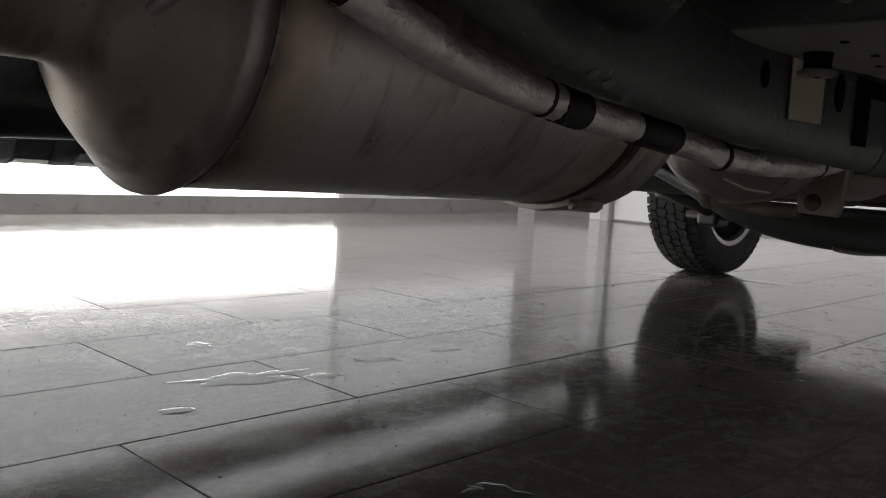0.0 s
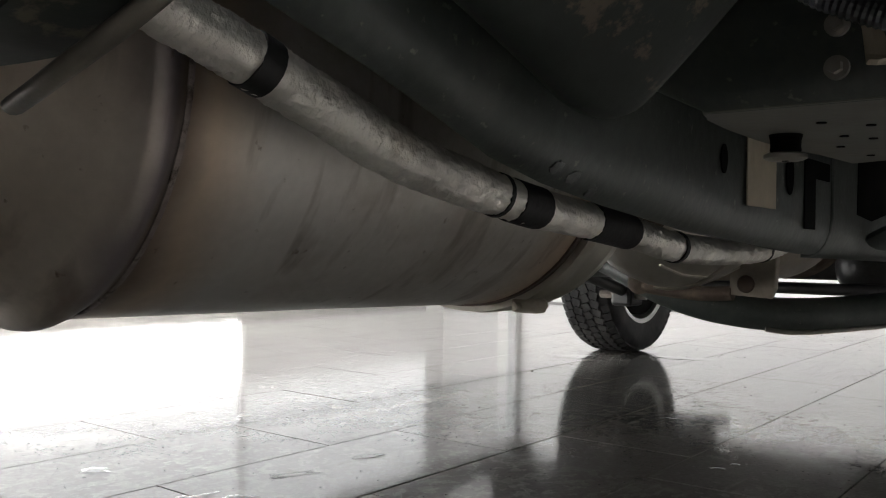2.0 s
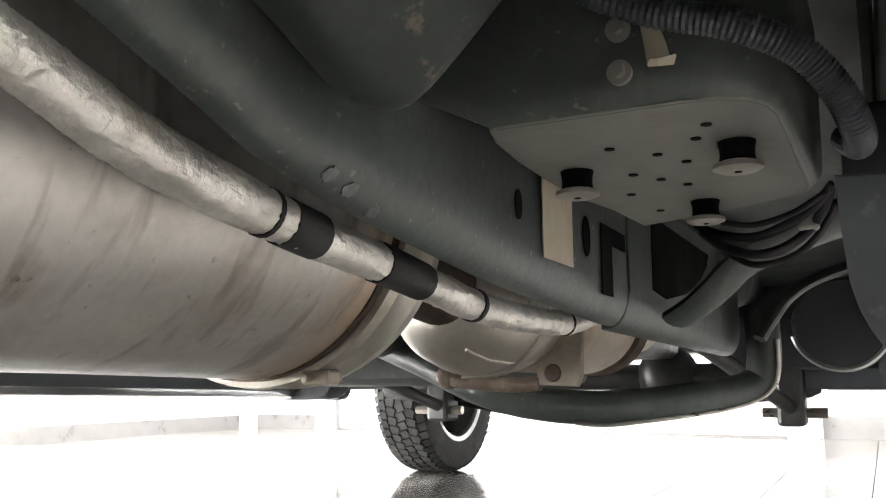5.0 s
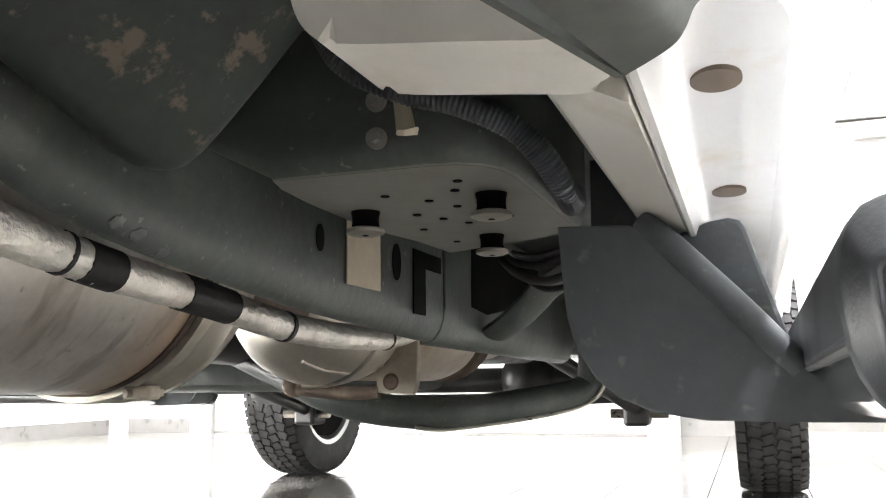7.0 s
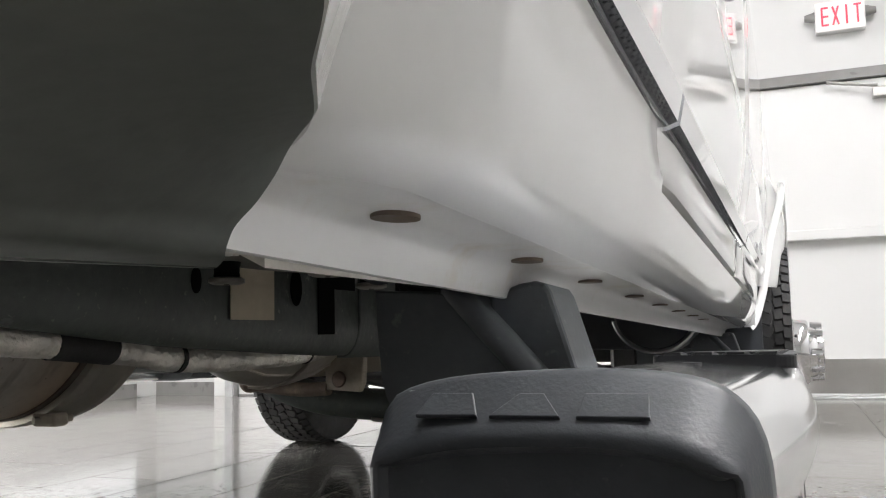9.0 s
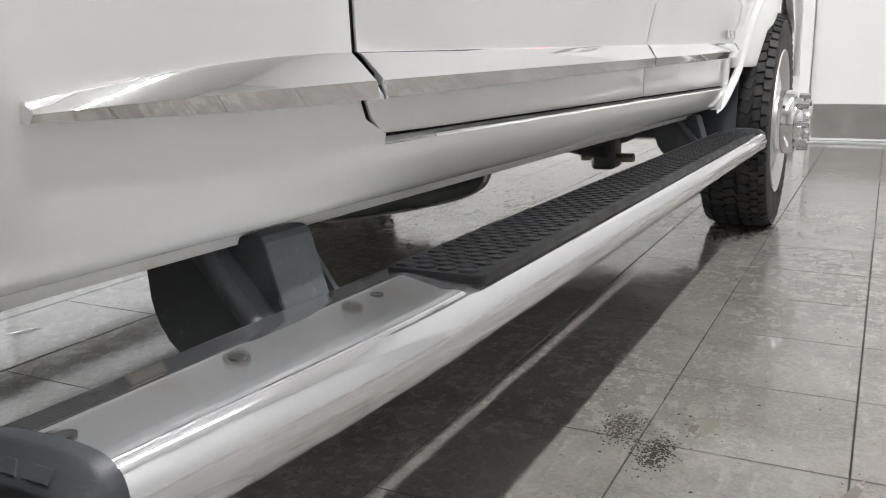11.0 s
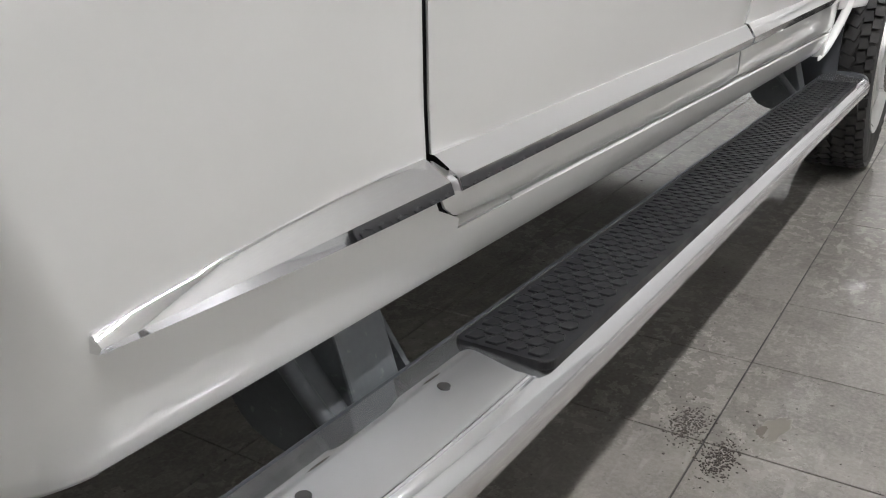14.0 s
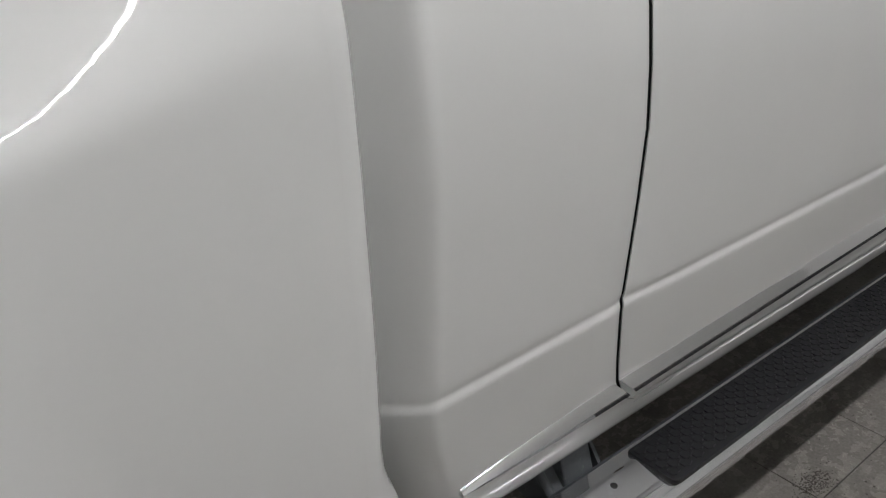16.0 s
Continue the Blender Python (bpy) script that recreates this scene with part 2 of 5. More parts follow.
MUFFLER = heated("heat-tinted aluminised steel", (0.66, 0.65, 0.63), (0.36, 0.29, 0.24), (0.37, 0.33, 0.37))
BRIGHTBAND = material("bright steel band", (0.62, 0.59, 0.53), 0.36, metal=0.85, spread=0.15, scale=14, bump=0.08, bump_scale=60, stain=(0.42, 0.33, 0.23), stain_scale=12, stain_low=0.55, stain_high=0.8)
DUSTSTEEL = material("dusty grey steel", (0.34, 0.32, 0.285), 0.55, metal=0.4, spread=0.2, scale=40, bump=0.2, bump_scale=200)
SCUFF = material("scuffed bare patch", (0.125, 0.13, 0.13), 0.6, spread=0.5, scale=150, bump=0.4, bump_scale=300)
TANSTEEL = material("dusty tan steel", (0.46, 0.40, 0.32), 0.5, metal=0.6, spread=0.2, scale=12, bump=0.12, bump_scale=70, stain=(0.30, 0.20, 0.12), stain_scale=8, stain_low=0.5, stain_high=0.75)
# dark brown for the joint line, and for shade on outlet pipe and bolt hole
DARKBROWN = material("dark brown exhaust steel", (0.12, 0.092, 0.075), 0.45, metal=0.8, spread=0.3, scale=25, bump=0.4, bump_scale=150)
RODSTEEL = material("grimy hanger steel", (0.17, 0.155, 0.13), 0.55, metal=0.3, spread=0.35, scale=40, bump=0.25, bump_scale=180)
WELD = material("heat-blued weld", (0.30, 0.255, 0.24), 0.45, metal=0.6, spread=0.5, scale=60, bump=0.5, bump_scale=260, stain=(0.10, 0.08, 0.07), stain_scale=70, stain_low=0.5, stain_high=0.6)
RUST = material("dark rusty steel", (0.15, 0.115, 0.09), 0.65, metal=0.3, spread=0.35, scale=30, bump=0.4, bump_scale=140, stain=(0.28, 0.22, 0.17), stain_scale=24, stain_low=0.5, stain_high=0.7)
CASTIRON = material("rusty cast steel", (0.36, 0.32, 0.265), 0.6, metal=0.35, spread=0.25, scale=20, bump=0.3, bump_scale=120, stain=(0.42, 0.38, 0.32), stain_scale=10, stain_low=0.45, stain_high=0.7)
FOIL = material("crinkled aluminium foil wrap", (0.82, 0.795, 0.74), 0.40, metal=0.65, spread=0.2, scale=50, bump=1.0, bump_scale=190, rough_spread=0.1, distance=0.0025, stain=(0.50, 0.45, 0.37), stain_scale=22, stain_low=0.55, stain_high=0.75)
TAPE = material("black cloth tape", (0.015, 0.015, 0.016), 0.6, bump=0.3, bump_scale=200)
STEEL = material("bare steel", (0.5, 0.47, 0.42), 0.35, metal=0.9, spread=0.2, scale=30)
DARKSTEEL = material("dark oily steel", (0.06, 0.06, 0.06), 0.4, metal=0.5, spread=0.4, scale=15, bump=0.2, bump_scale=80)
LABEL = material("beige paper label", (0.50, 0.44, 0.34), 0.7, spread=0.12, scale=30, stain=(0.36, 0.30, 0.21), stain_scale=20, stain_low=0.55, stain_high=0.75)
DRAIN = material("dusty brown drain plug", (0.12, 0.09, 0.065), 0.7, spread=0.2, scale=40)
RUBBER = material("tyre rubber", (0.02, 0.02, 0.02), 0.7, spread=0.4, scale=18, bump=0.3, bump_scale=150, stain=(0.075, 0.072, 0.068), stain_scale=10, stain_low=0.45, stain_high=0.8)
BRACKET = material("matt black bracket coating", (0.082, 0.09, 0.097), 0.5, spread=0.25, scale=9, bump=0.1, bump_scale=200, stain=(0.075, 0.078, 0.08), stain_scale=16, stain_low=0.56, stain_high=0.72)
dusted(BRACKET, (0.20, 0.21, 0.20), 75, 0.63, 0.72, 0.6)
dusted(BRACKET, (0.055, 0.062, 0.066), 7, 0.48, 0.64, 0.7)
MATRUBBER = material("dark grey step rubber", (0.013, 0.0135, 0.0155), 0.38, spread=0.2, scale=30)
MATRUBBER.node_tree.nodes["Principled BSDF"].inputs["Specular IOR Level"].default_value = 0.42
CHROME = material("chrome", (0.82, 0.82, 0.83), 0.045, metal=1.0, spread=0.02, rough_spread=0.02)
ALU = material("polished aluminium", (0.80, 0.81, 0.83), 0.09, metal=0.92, spread=0.03, scale=3, rough_spread=0.02)
RIM = material("satin aluminium wheel", (0.66, 0.66, 0.645), 0.34, metal=0.45, spread=0.08)
GLASS = material("dark tinted glass", (0.01, 0.012, 0.012), 0.04, coat=1.0, rough_spread=0.01)
# near-black with hardly any gloss, so gaps and hollows read as shaded
GAPBLACK = material("dull near-black", (0.006, 0.006, 0.006), 0.7)
GAPBLACK.node_tree.nodes["Principled BSDF"].inputs["Specular IOR Level"].default_value = 0.05
RED = glow("lit red letters", (0.9, 0.03, 0.05), 1.2)
LAMP = glow("lit diffuser", (0.99, 0.975, 0.988), STRIP)
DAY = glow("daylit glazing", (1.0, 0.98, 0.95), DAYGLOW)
FILLPANEL = glow("added glowing fill panel", (0.97, 0.99, 1.0), FILLGLOW)
DRIED = material("dried water stain", (0.148, 0.137, 0.117), 0.30, spread=0.15, scale=20, stain=(0.168, 0.154, 0.130), stain_scale=9, stain_low=0.45, stain_high=0.7)
MUD = material("dark dirt", (0.045, 0.037, 0.029), 0.8)
WATER = material("thin water film", (0.135, 0.13, 0.12), 0.06, spread=0.05, rough_spread=0.02)


# ---- builders ----
def finish(bm, smooth=False):
    bmesh.ops.recalc_face_normals(bm, faces=bm.faces)
    for f in bm.faces:
        f.smooth = smooth
    return bm


def part(name, bm, mat, parent=None, label="", smooth=False, kind="", category=""):
    """Links a bmesh as one mesh object."""
    finish(bm, smooth)
    me = bpy.data.meshes.new(name)
    bm.to_mesh(me)
    bm.free()
    me.materials.append(mat)
    if smooth:
        me.set_sharp_from_angle(angle=radians(38))
    ob = new(name, me)
    if parent:
        ob.parent = parent
        ob.matrix_parent_inverse = parent.matrix_basis.inverted()
    return tagged(ob, label, category, "", kind)


def thing(name, label, category, group="", at=(0, 0, 0)):
    ob = new(name)
    ob.matrix_basis = pose(*at)
    return tagged(ob, label, category, group)


def box(bm, x0, x1, y0, y1, z0, z1, bevel=0.0, seg=2):
    made = bmesh.ops.create_cube(bm, size=1, matrix=Matrix.Translation(((x0 + x1) / 2, (y0 + y1) / 2, (z0 + z1) / 2)) @ Matrix.Diagonal((x1 - x0, y1 - y0, z1 - z0, 1)))
    if bevel:
        edges = {e for v in made["verts"] for e in v.link_edges}
        bmesh.ops.bevel(bm, geom=list(edges), offset=bevel, segments=seg, affect="EDGES", profile=0.5)
    return bm


def boxed(*a, **k):
    return box(bmesh.new(), *a, **k)


def cyl(bm, a, b, r, r2=None, seg=20):
    a, b = Vector(a), Vector(b)
    d = b - a
    m = Matrix.Translation((a + b) / 2) @ d.to_track_quat("Z", "Y").to_matrix().to_4x4()
    bmesh.ops.create_cone(bm, cap_ends=True, segments=seg, radius1=r, radius2=r if r2 is None else r2, depth=d.length, matrix=m)
    return bm


def rod(a, b, r, r2=None, seg=20):
    return cyl(bmesh.new(), a, b, r, r2, seg)


def curve_points(points, n=8):
    """A smooth line through the points."""
    P = [Vector(p) for p in points]
    out = []
    for i in range(len(P) - 1):
        p0, p1, p2, p3 = P[max(i - 1, 0)], P[i], P[i + 1], P[min(i + 2, len(P) - 1)]
        for k in range(n):
            t = k / n
            out.append(0.5 * (2 * p1 + (p2 - p0) * t + (2 * p0 - 5 * p1 + 4 * p2 - p3) * t * t + (3 * p1 - p0 - 3 * p2 + p3) * t ** 3))
    return out + [P[-1]]


def sweep(points, radius, seg=14, squash=1.0, bm=None):
    """A round bar along the points; radius: a number, or a function of (step, angle)."""
    bm = bm or bmesh.new()
    P = [Vector(p) for p in points]
    rings = []
    side = None
    for i, p in enumerate(P):
        d = (P[min(i + 1, len(P) - 1)] - P[max(i - 1, 0)]).normalized()
        if side is None:
            side = d.cross(Vector((0, 0, 1)))
            side = (side if side.length > 1e-3 else Vector((1, 0, 0))).normalized()
        side = (side - d * side.dot(d)).normalized()
        up = side.cross(d)
        ring = []
        for k in range(seg):
            a = 2 * math.pi * k / seg
            r = radius(i, a) if callable(radius) else radius
            ring.append(bm.verts.new(p + (side * math.cos(a) + up * math.sin(a) * squash) * r))
        rings.append(ring)
    for a, b in zip(rings, rings[1:]):
        for k in range(seg):
            bm.faces.new((a[k], a[(k + 1) % seg], b[(k + 1) % seg], b[k]))
    bm.faces.new(rings[0])
    bm.faces.new(list(reversed(rings[-1])))
    return bm


def prism(outline, lo, hi, axis="y", bevel=0.0, bm=None):
    """An outline (u, v) drawn out along an axis: y gives (x, z), x gives (y, z), z gives (x, y)."""
    bm = bm or bmesh.new()

    def at(u, v, w):
        return {"y": (u, w, v), "x": (w, u, v), "z": (u, v, w)}[axis]
    a = [bm.verts.new(at(u, v, lo)) for u, v in outline]
    b = [bm.verts.new(at(u, v, hi)) for u, v in outline]
    n = len(outline)
    faces = [bm.faces.new(a), bm.faces.new(list(reversed(b)))]
    for k in range(n):
        faces.append(bm.faces.new((a[k], b[k], b[(k + 1) % n], a[(k + 1) % n])))
    if bevel:
        edges = list({e for f in faces[:2] for e in f.edges})
        bmesh.ops.bevel(bm, geom=edges, offset=bevel, segments=2, affect="EDGES", profile=0.5)
    return bm


def spin(profile, origin, axis="y", seg=48, arc=360.0, start=0.0, bm=None, caps=True):
    """A profile of (along, radius) turned about an axis through origin."""
    bm = bm or bmesh.new()
    o = Vector(origin)
    full = arc >= 360
    n = seg if full else seg + 1
    rings = []
    for along, r in profile:
        ring = []
        for k in range(n):
            a = radians(start + arc * k / seg)
            c, s = r * math.cos(a), r * math.sin(a)
            ring.append(bm.verts.new(o + Vector((c, along, s) if axis == "y" else (along, c, s) if axis == "x" else (c, s, along))))
        rings.append(ring)
    for a, b in zip(rings, rings[1:]):
        for k in range(n if full else n - 1):
            bm.faces.new((a[k], a[(k + 1) % n], b[(k + 1) % n], b[k]))
    if full and caps:
        for ring in (rings[0], rings[-1]):
            if (ring[0].co - ring[n // 2].co).length > 1e-4:
                bm.faces.new(ring)
    bmesh.ops.remove_doubles(bm, verts=bm.verts, dist=1e-5)
    return bm


def sheet(rows, thick=0.01, toward=(-1, 0, 0)):
    """A skin through rows of points, with thickness given towards one side."""
    bm = bmesh.new()
    t = Vector(toward) * thick
    front = [[bm.verts.new(p) for p in r] for r in rows]
    back = [[bm.verts.new(Vector(p) + t) for p in r] for r in rows]
    m, n = len(rows), len(rows[0])
    for g in (front, back):
        for i in range(m - 1):
            for k in range(n - 1):
                bm.faces.new((g[i][k], g[i][k + 1], g[i + 1][k + 1], g[i + 1][k]))
    for i in range(m - 1):
        for k in (0, n - 1):
            bm.faces.new((front[i][k], front[i + 1][k], back[i + 1][k], back[i][k]))
    for k in range(n - 1):
        for i in (0, m - 1):
            bm.faces.new((front[i][k], front[i][k + 1], back[i][k + 1], back[i][k]))
    return bm


def softened(points, times=2):
    """Corners cut again and again into arcs."""
    for _ in range(times):
        n = len(points)
        points = [(a[0] + (b[0] - a[0]) * f, a[1] + (b[1] - a[1]) * f) for a, b in ((points[k], points[(k + 1) % n]) for k in range(n)) for f in (0.25, 0.75)]
    return points


# ---- the room ----
floor = tagged(part("floor", boxed(XL - 0.3, XR + 0.3, YB - 0.3, YF + 0.3, -0.2, -0.004), GROUT), "dark grey porcelain tile floor with wet spots", "floor", "", "structure")
wall_left = tagged(part("wall_left", boxed(XL - 0.2, XL, YB, YF + 0.2, -0.004, ZC), WALL), "plain white painted wall", "wall", "", "structure")
wall_front = tagged(part("wall_front", boxed(XL, XR, YF, YF + 0.2, -0.004, ZC), WALL), "plain white painted wall", "wall", "", "structure")
wall_right = tagged(part("wall_right", boxed(XR, XR + 0.2, YB, YF + 0.2, -0.004, ZC), GREYWALL), "plain grey painted wall", "wall", "", "structure")
wall_back = tagged(part("wall_back", boxed(XL, XR, YB - 0.2, YB, -0.004, ZC), GREYWALL), "plain grey painted wall", "wall", "", "structure")
ceiling = tagged(part("ceiling", boxed(XL, XR, YB, YF, ZC, ZC + 0.15), CEIL), "plain off-white ceiling", "ceiling", "", "structure")

# daylit glazed door in the left wall; the glowing panel above is added fill
window_1 = tagged(new("window_1"), "daylit glazed door with an added glowing panel above", "window", "", "structure")
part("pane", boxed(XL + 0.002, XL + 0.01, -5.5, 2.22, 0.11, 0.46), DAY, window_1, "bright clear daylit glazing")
# unseen glowing panel, added to brighten the left wall and the floor
part("fill_panel", boxed(XL + 0.002, XL + 0.01, -5.5, 4.15, 0.52, 2.60), FILLPANEL, window_1, "added glowing fill panel")
for yy in (-5.5, -2.9, -0.4, 2.22):
    part("window_frame", boxed(XL, XL + 0.05, yy - 0.02, yy + 0.02, 0.106, 2.66), DOORPAINT, window_1)
for zz in (0.49, 2.63):
    part("window_frame", boxed(XL, XL + 0.045, -5.5, 2.22, zz - 0.03, zz + 0.03), DOORPAINT, window_1)

# base tiles along the walls
part("baseboard", boxed(XL, XL + 0.012, YB, YF - 0.25, -0.002, 0.105, bevel=0.002), BASE, None, "grey tile base strip along the wall", kind="structure", category="baseboard")
part("baseboard", boxed(XL, -3.02, YF - 0.012, YF, -0.002, 0.105, bevel=0.002), BASE, None, "grey tile base strip along the wall", kind="structure", category="baseboard")
part("baseboard", boxed(0.62, 1.02, YF - 0.012, YF, -0.002, 0.13, bevel=0.002), BASE, None, "grey tile base strip along the wall", kind="structure", category="baseboard")

# overhead door in the front wall
garage = tagged(new("door_1"), "closed white sectional overhead door", "door", "", "structure")
for k in range(5):
    part("panel", boxed(-2.8, 0.42, YF - 0.05, YF - 0.01, 0.012 + k * 0.55, 0.555 + k * 0.55, bevel=0.006), DOORPAINT, garage)
part("seal", boxed(-2.8, 0.42, YF - 0.052, YF - 0.008, -0.002, 0.011), BASE, garage, "grey rubber floor seal")
part("jamb", boxed(0.42, 0.60, YF - 0.09, YF, -0.002, 2.9, bevel=0.004), DOORPAINT, garage)
part("jamb", boxed(-3.02, -2.88, YF - 0.06, YF, -0.002, 2.9, bevel=0.004), DOORPAINT, garage)
track = bmesh.new()
prism([(-2.87, YF - 0.13), (-2.80, YF - 0.13), (-2.80, YF - 0.12), (-2.862, YF - 0.12), (-2.862, YF - 0.05), (-2.87, YF - 0.05)], -0.002, 2.6, "z", bm=track)
part("track", track, GALV, garage, "galvanised steel door track")

# hinged exit door in the front wall
exit_door = tagged(new("door_2"), "closed white hinged exit door with steel kick plate", "door", "", "structure")
part("leaf", boxed(1.10, 2.06, YF - 0.03, YF - 0.004, 0.015, 1.93, bevel=0.003), DOORPAINT, exit_door)
part("kick_plate", boxed(1.12, 2.04, YF - 0.034, YF - 0.0305, 0.03, 0.235), STAINLESS, exit_door, "brushed steel kick plate")
part("threshold", boxed(1.02, 2.14, YF - 0.09, YF - 0.001, -0.002, 0.012, bevel=0.003), GALV, exit_door, "metal threshold strip")
part("frame", boxed(1.03, 1.095, YF - 0.06, YF, -0.002, 2.0, bevel=0.004), DOORPAINT, exit_door)
part("frame", boxed(2.065, 2.13, YF - 0.06, YF, -0.002, 2.0, bevel=0.004), DOORPAINT, exit_door)
part("frame", boxed(1.03, 2.13, YF - 0.062, YF, 1.935, 2.0, bevel=0.004), BASE, exit_door)
bar = boxed(1.14, 2.0, YF - 0.10, YF - 0.06, 0.955, 1.02, bevel=0.008)
box(bar, 1.14, 1.24, YF - 0.07, YF - 0.031, 0.95, 1.025, bevel=0.004)
part("push_bar", bar, DOORPAINT, exit_door, "white push bar")
closer = boxed(1.75, 2.0, YF - 0.10, YF - 0.031, 1.80, 1.86, bevel=0.006)
cyl(closer, (1.78, YF - 0.09, 1.87), (1.50, YF - 0.08, 1.92), 0.012)
part("door_closer", closer, STAINLESS, exit_door, "grey metal door closer arm")

sign = thing("exit_sign", "lit white exit sign with red letters over the door", "sign", at=(1.60, YF, 2.24))
part("housing", boxed(1.46, 1.745, YF - 0.07, YF - 0.002, 2.245, 2.435, bevel=0.008), DOORPAINT, sign)
for xx, d in ((1.43, -1), (1.775, 1)):
    lamp = rod((xx - d * 0.03, YF - 0.05, 2.35), (xx + d * 0.03, YF - 0.05, 2.35), 0.035, 0.02)
    part("lamp_head", lamp, BASE, sign, "small grey emergency lamp head")
for k, ch in enumerate("EXIT"):
    x = 1.495 + k * 0.062
    bm = bmesh.new()
    w, y0, y1, z0, z1, s = 0.042, YF - 0.074, YF - 0.0705, 2.28, 2.40, 0.011
    if ch == "E":
        box(bm, x, x + s, y0, y1, z0, z1)
        for z in (z0, (z0 + z1 - s) / 2, z1 - s):
            box(bm, x + s, x + w, y0, y1, z, z + s)
    elif ch == "X":
        for q in (1, -1):
            mid = Vector((x + w / 2, (y0 + y1) / 2, (z0 + z1) / 2))
            made = bmesh.ops.create_cube(bm, size=1, matrix=Matrix.Translation(mid + Vector((0, 0.0003 * q, 0))) @ Matrix.Rotation(q * 0.27, 4, "Y") @ Matrix.Diagonal((s, y1 - y0, 0.122, 1)))
    elif ch == "I":
        box(bm, x + w / 2 - s / 2, x + w / 2 + s / 2, y0, y1, z0, z1)
    else:
        box(bm, x + w / 2 - s / 2, x + w / 2 + s / 2, y0, y1, z0, z1 - s)
        box(bm, x, x + w, y0, y1, z1 - s, z1)
    part("letter", bm, RED, sign, "red letter")

# ceiling strip lights
for x in (-2.75, 2.6):
    y = -0.1
    strip = thing("ceiling_light", "long lit strip light on the ceiling", "ceiling light", "strip lights", at=(x, y, ZC))
    part("housing", boxed(x - 0.07, x + 0.07, y - 2.42, y + 2.42, ZC - 0.05, ZC, bevel=0.004), DOORPAINT, strip)
    part("diffuser", boxed(x - 0.05, x + 0.05, y - 2.4, y + 2.4, ZC - 0.075, ZC - 0.051, bevel=0.008), LAMP, strip, "lit white diffuser")

# ---- the pickup ----
truck = thing("pickup_truck", "white crew-cab pickup truck with polished side steps, parked on the tiles", "truck", at=(CX, 0, 0))


def mirror(bm):
    for v in bm.verts:
        v.co.x = 2 * CX - v.co.x
    return bm


def both(name, make, mat, parent=truck, label="", smooth=False):
    """The same part on either side of the vehicle."""
    part(name, make(), mat, parent, label, smooth)
    return part(name, mirror(make()), mat, parent, label, smooth)


PROFILE = [(0.5425, 1.1295), (0.546, 1.1320), (0.556, 1.1338), (0.57, 1.1355), (0.605, 1.1405), (0.65, 1.1475), (0.70, 1.1535), (0.742, 1.1585), (0.752, 1.1598), (0.757, 1.1600), (0.761, 1.1593), (0.765, 1.1580), (0.7685, 1.1574), (0.772, 1.1578), (0.776, 1.1589),
           (0.781, 1.1597), (0.79, 1.1603), (0.84, 1.1625), (0.92, 1.166), (1.02, 1.169), (1.10, 1.168), (1.17, 1.163), (1.22, 1.154), (1.25, 1.147), (1.265, 1.153), (1.28, 1.152), (1.32, 1.135), (1.37, 1.10)]
ZS = [z for z, _ in PROFILE]


def smooth01(t):
    t = min(1, max(0, t))
    return t * t * (3 - 2 * t)


def rake(y):
    """The sills and steps drop a little towards the front."""
    return -0.022 * (y + 1.0)


def raked(bm):
    for v in bm.verts:
        v.co.z += rake(v.co.y)
    return bm


def side_x(z):
    return float(np.interp(z, ZS, [x for _, x in PROFILE]))


def gap_rear(z):
    return float(np.interp(z, [0.5425, 0.547, 0.555, 0.566, 0.582, 0.60, 0.62, 0.75, 1.0, 1.25, 1.37], [-0.800, -0.817, -0.829, -0.838, -0.848, -0.858, -0.868, -0.893, -0.885, -0.90, -0.91]))


def gap_mid(z):
    return float(np.interp(z, [0.5425, 0.60, 0.62, 0.75, 1.37], [0.13, 0.10, 0.10, 0.115, 0.16]))


def gap_front(z):
    return float(np.interp(z, [0.548, 0.62, 1.0, 1.37], [1.08, 1.06, 1.07, 1.12]))


def corner(y, rear, r):
    """How far the side turns in towards a rounded rear edge."""
    d = rear + r - y
    return 0.0 if d <= 0 else r - math.sqrt(max(r * r - d * d, 0))


def panel(front, rear, n=14, low=0.5425, arch=None, round_rear=0.0, lip=0.004):
    rows = []
    for k in range(n + 1):
        u = k / n
        row = []
        for z in ZS:
            y = rear(z) + (front(z) - rear(z)) * u
            zz = z
            if arch:
                d = arch[2] ** 2 - (y - arch[0]) ** 2
                bottom = max(low, arch[1] + math.sqrt(d)) if d > 0 else low
                zz = bottom + (z - ZS[0]) * (ZS[-1] - bottom) / (ZS[-1] - ZS[0])
            x = side_x(zz)
            if arch:
                away = math.hypot(y - arch[0], zz - arch[1]) - arch[2]
                x += 0.050 * smooth01(1 - away / 0.17) * smooth01((1.2 - zz) / 0.3)
            x -= (corner(y, rear(z), round_rear) if round_rear else 0)
            if u in (0, 1) and not round_rear:
                x -= lip
            row.append((x, y, zz + (0 if arch else rake(y) * min(1, max(0, (0.605 - zz) / 0.057))) - 0.025 * max(0, y + 0.89) * smooth01((zz - 0.63) / 0.10) * smooth01((1.05 - zz) / 0.27)))
        rows.append(row)
    return sheet(rows, 0.02)


GAP = 0.004


SILL = [(0.4750, 1.088), (0.4797, 1.103), (0.4888, 1.113), (0.502, 1.1190), (0.515, 1.1237), (0.5240, 1.1265), (0.5325, 1.1287)]
CORNER = [(0.5425, 1.1304), (0.556, 1.1326), (0.57, 1.1349), (0.585, 1.1373)] + PROFILE[4:]


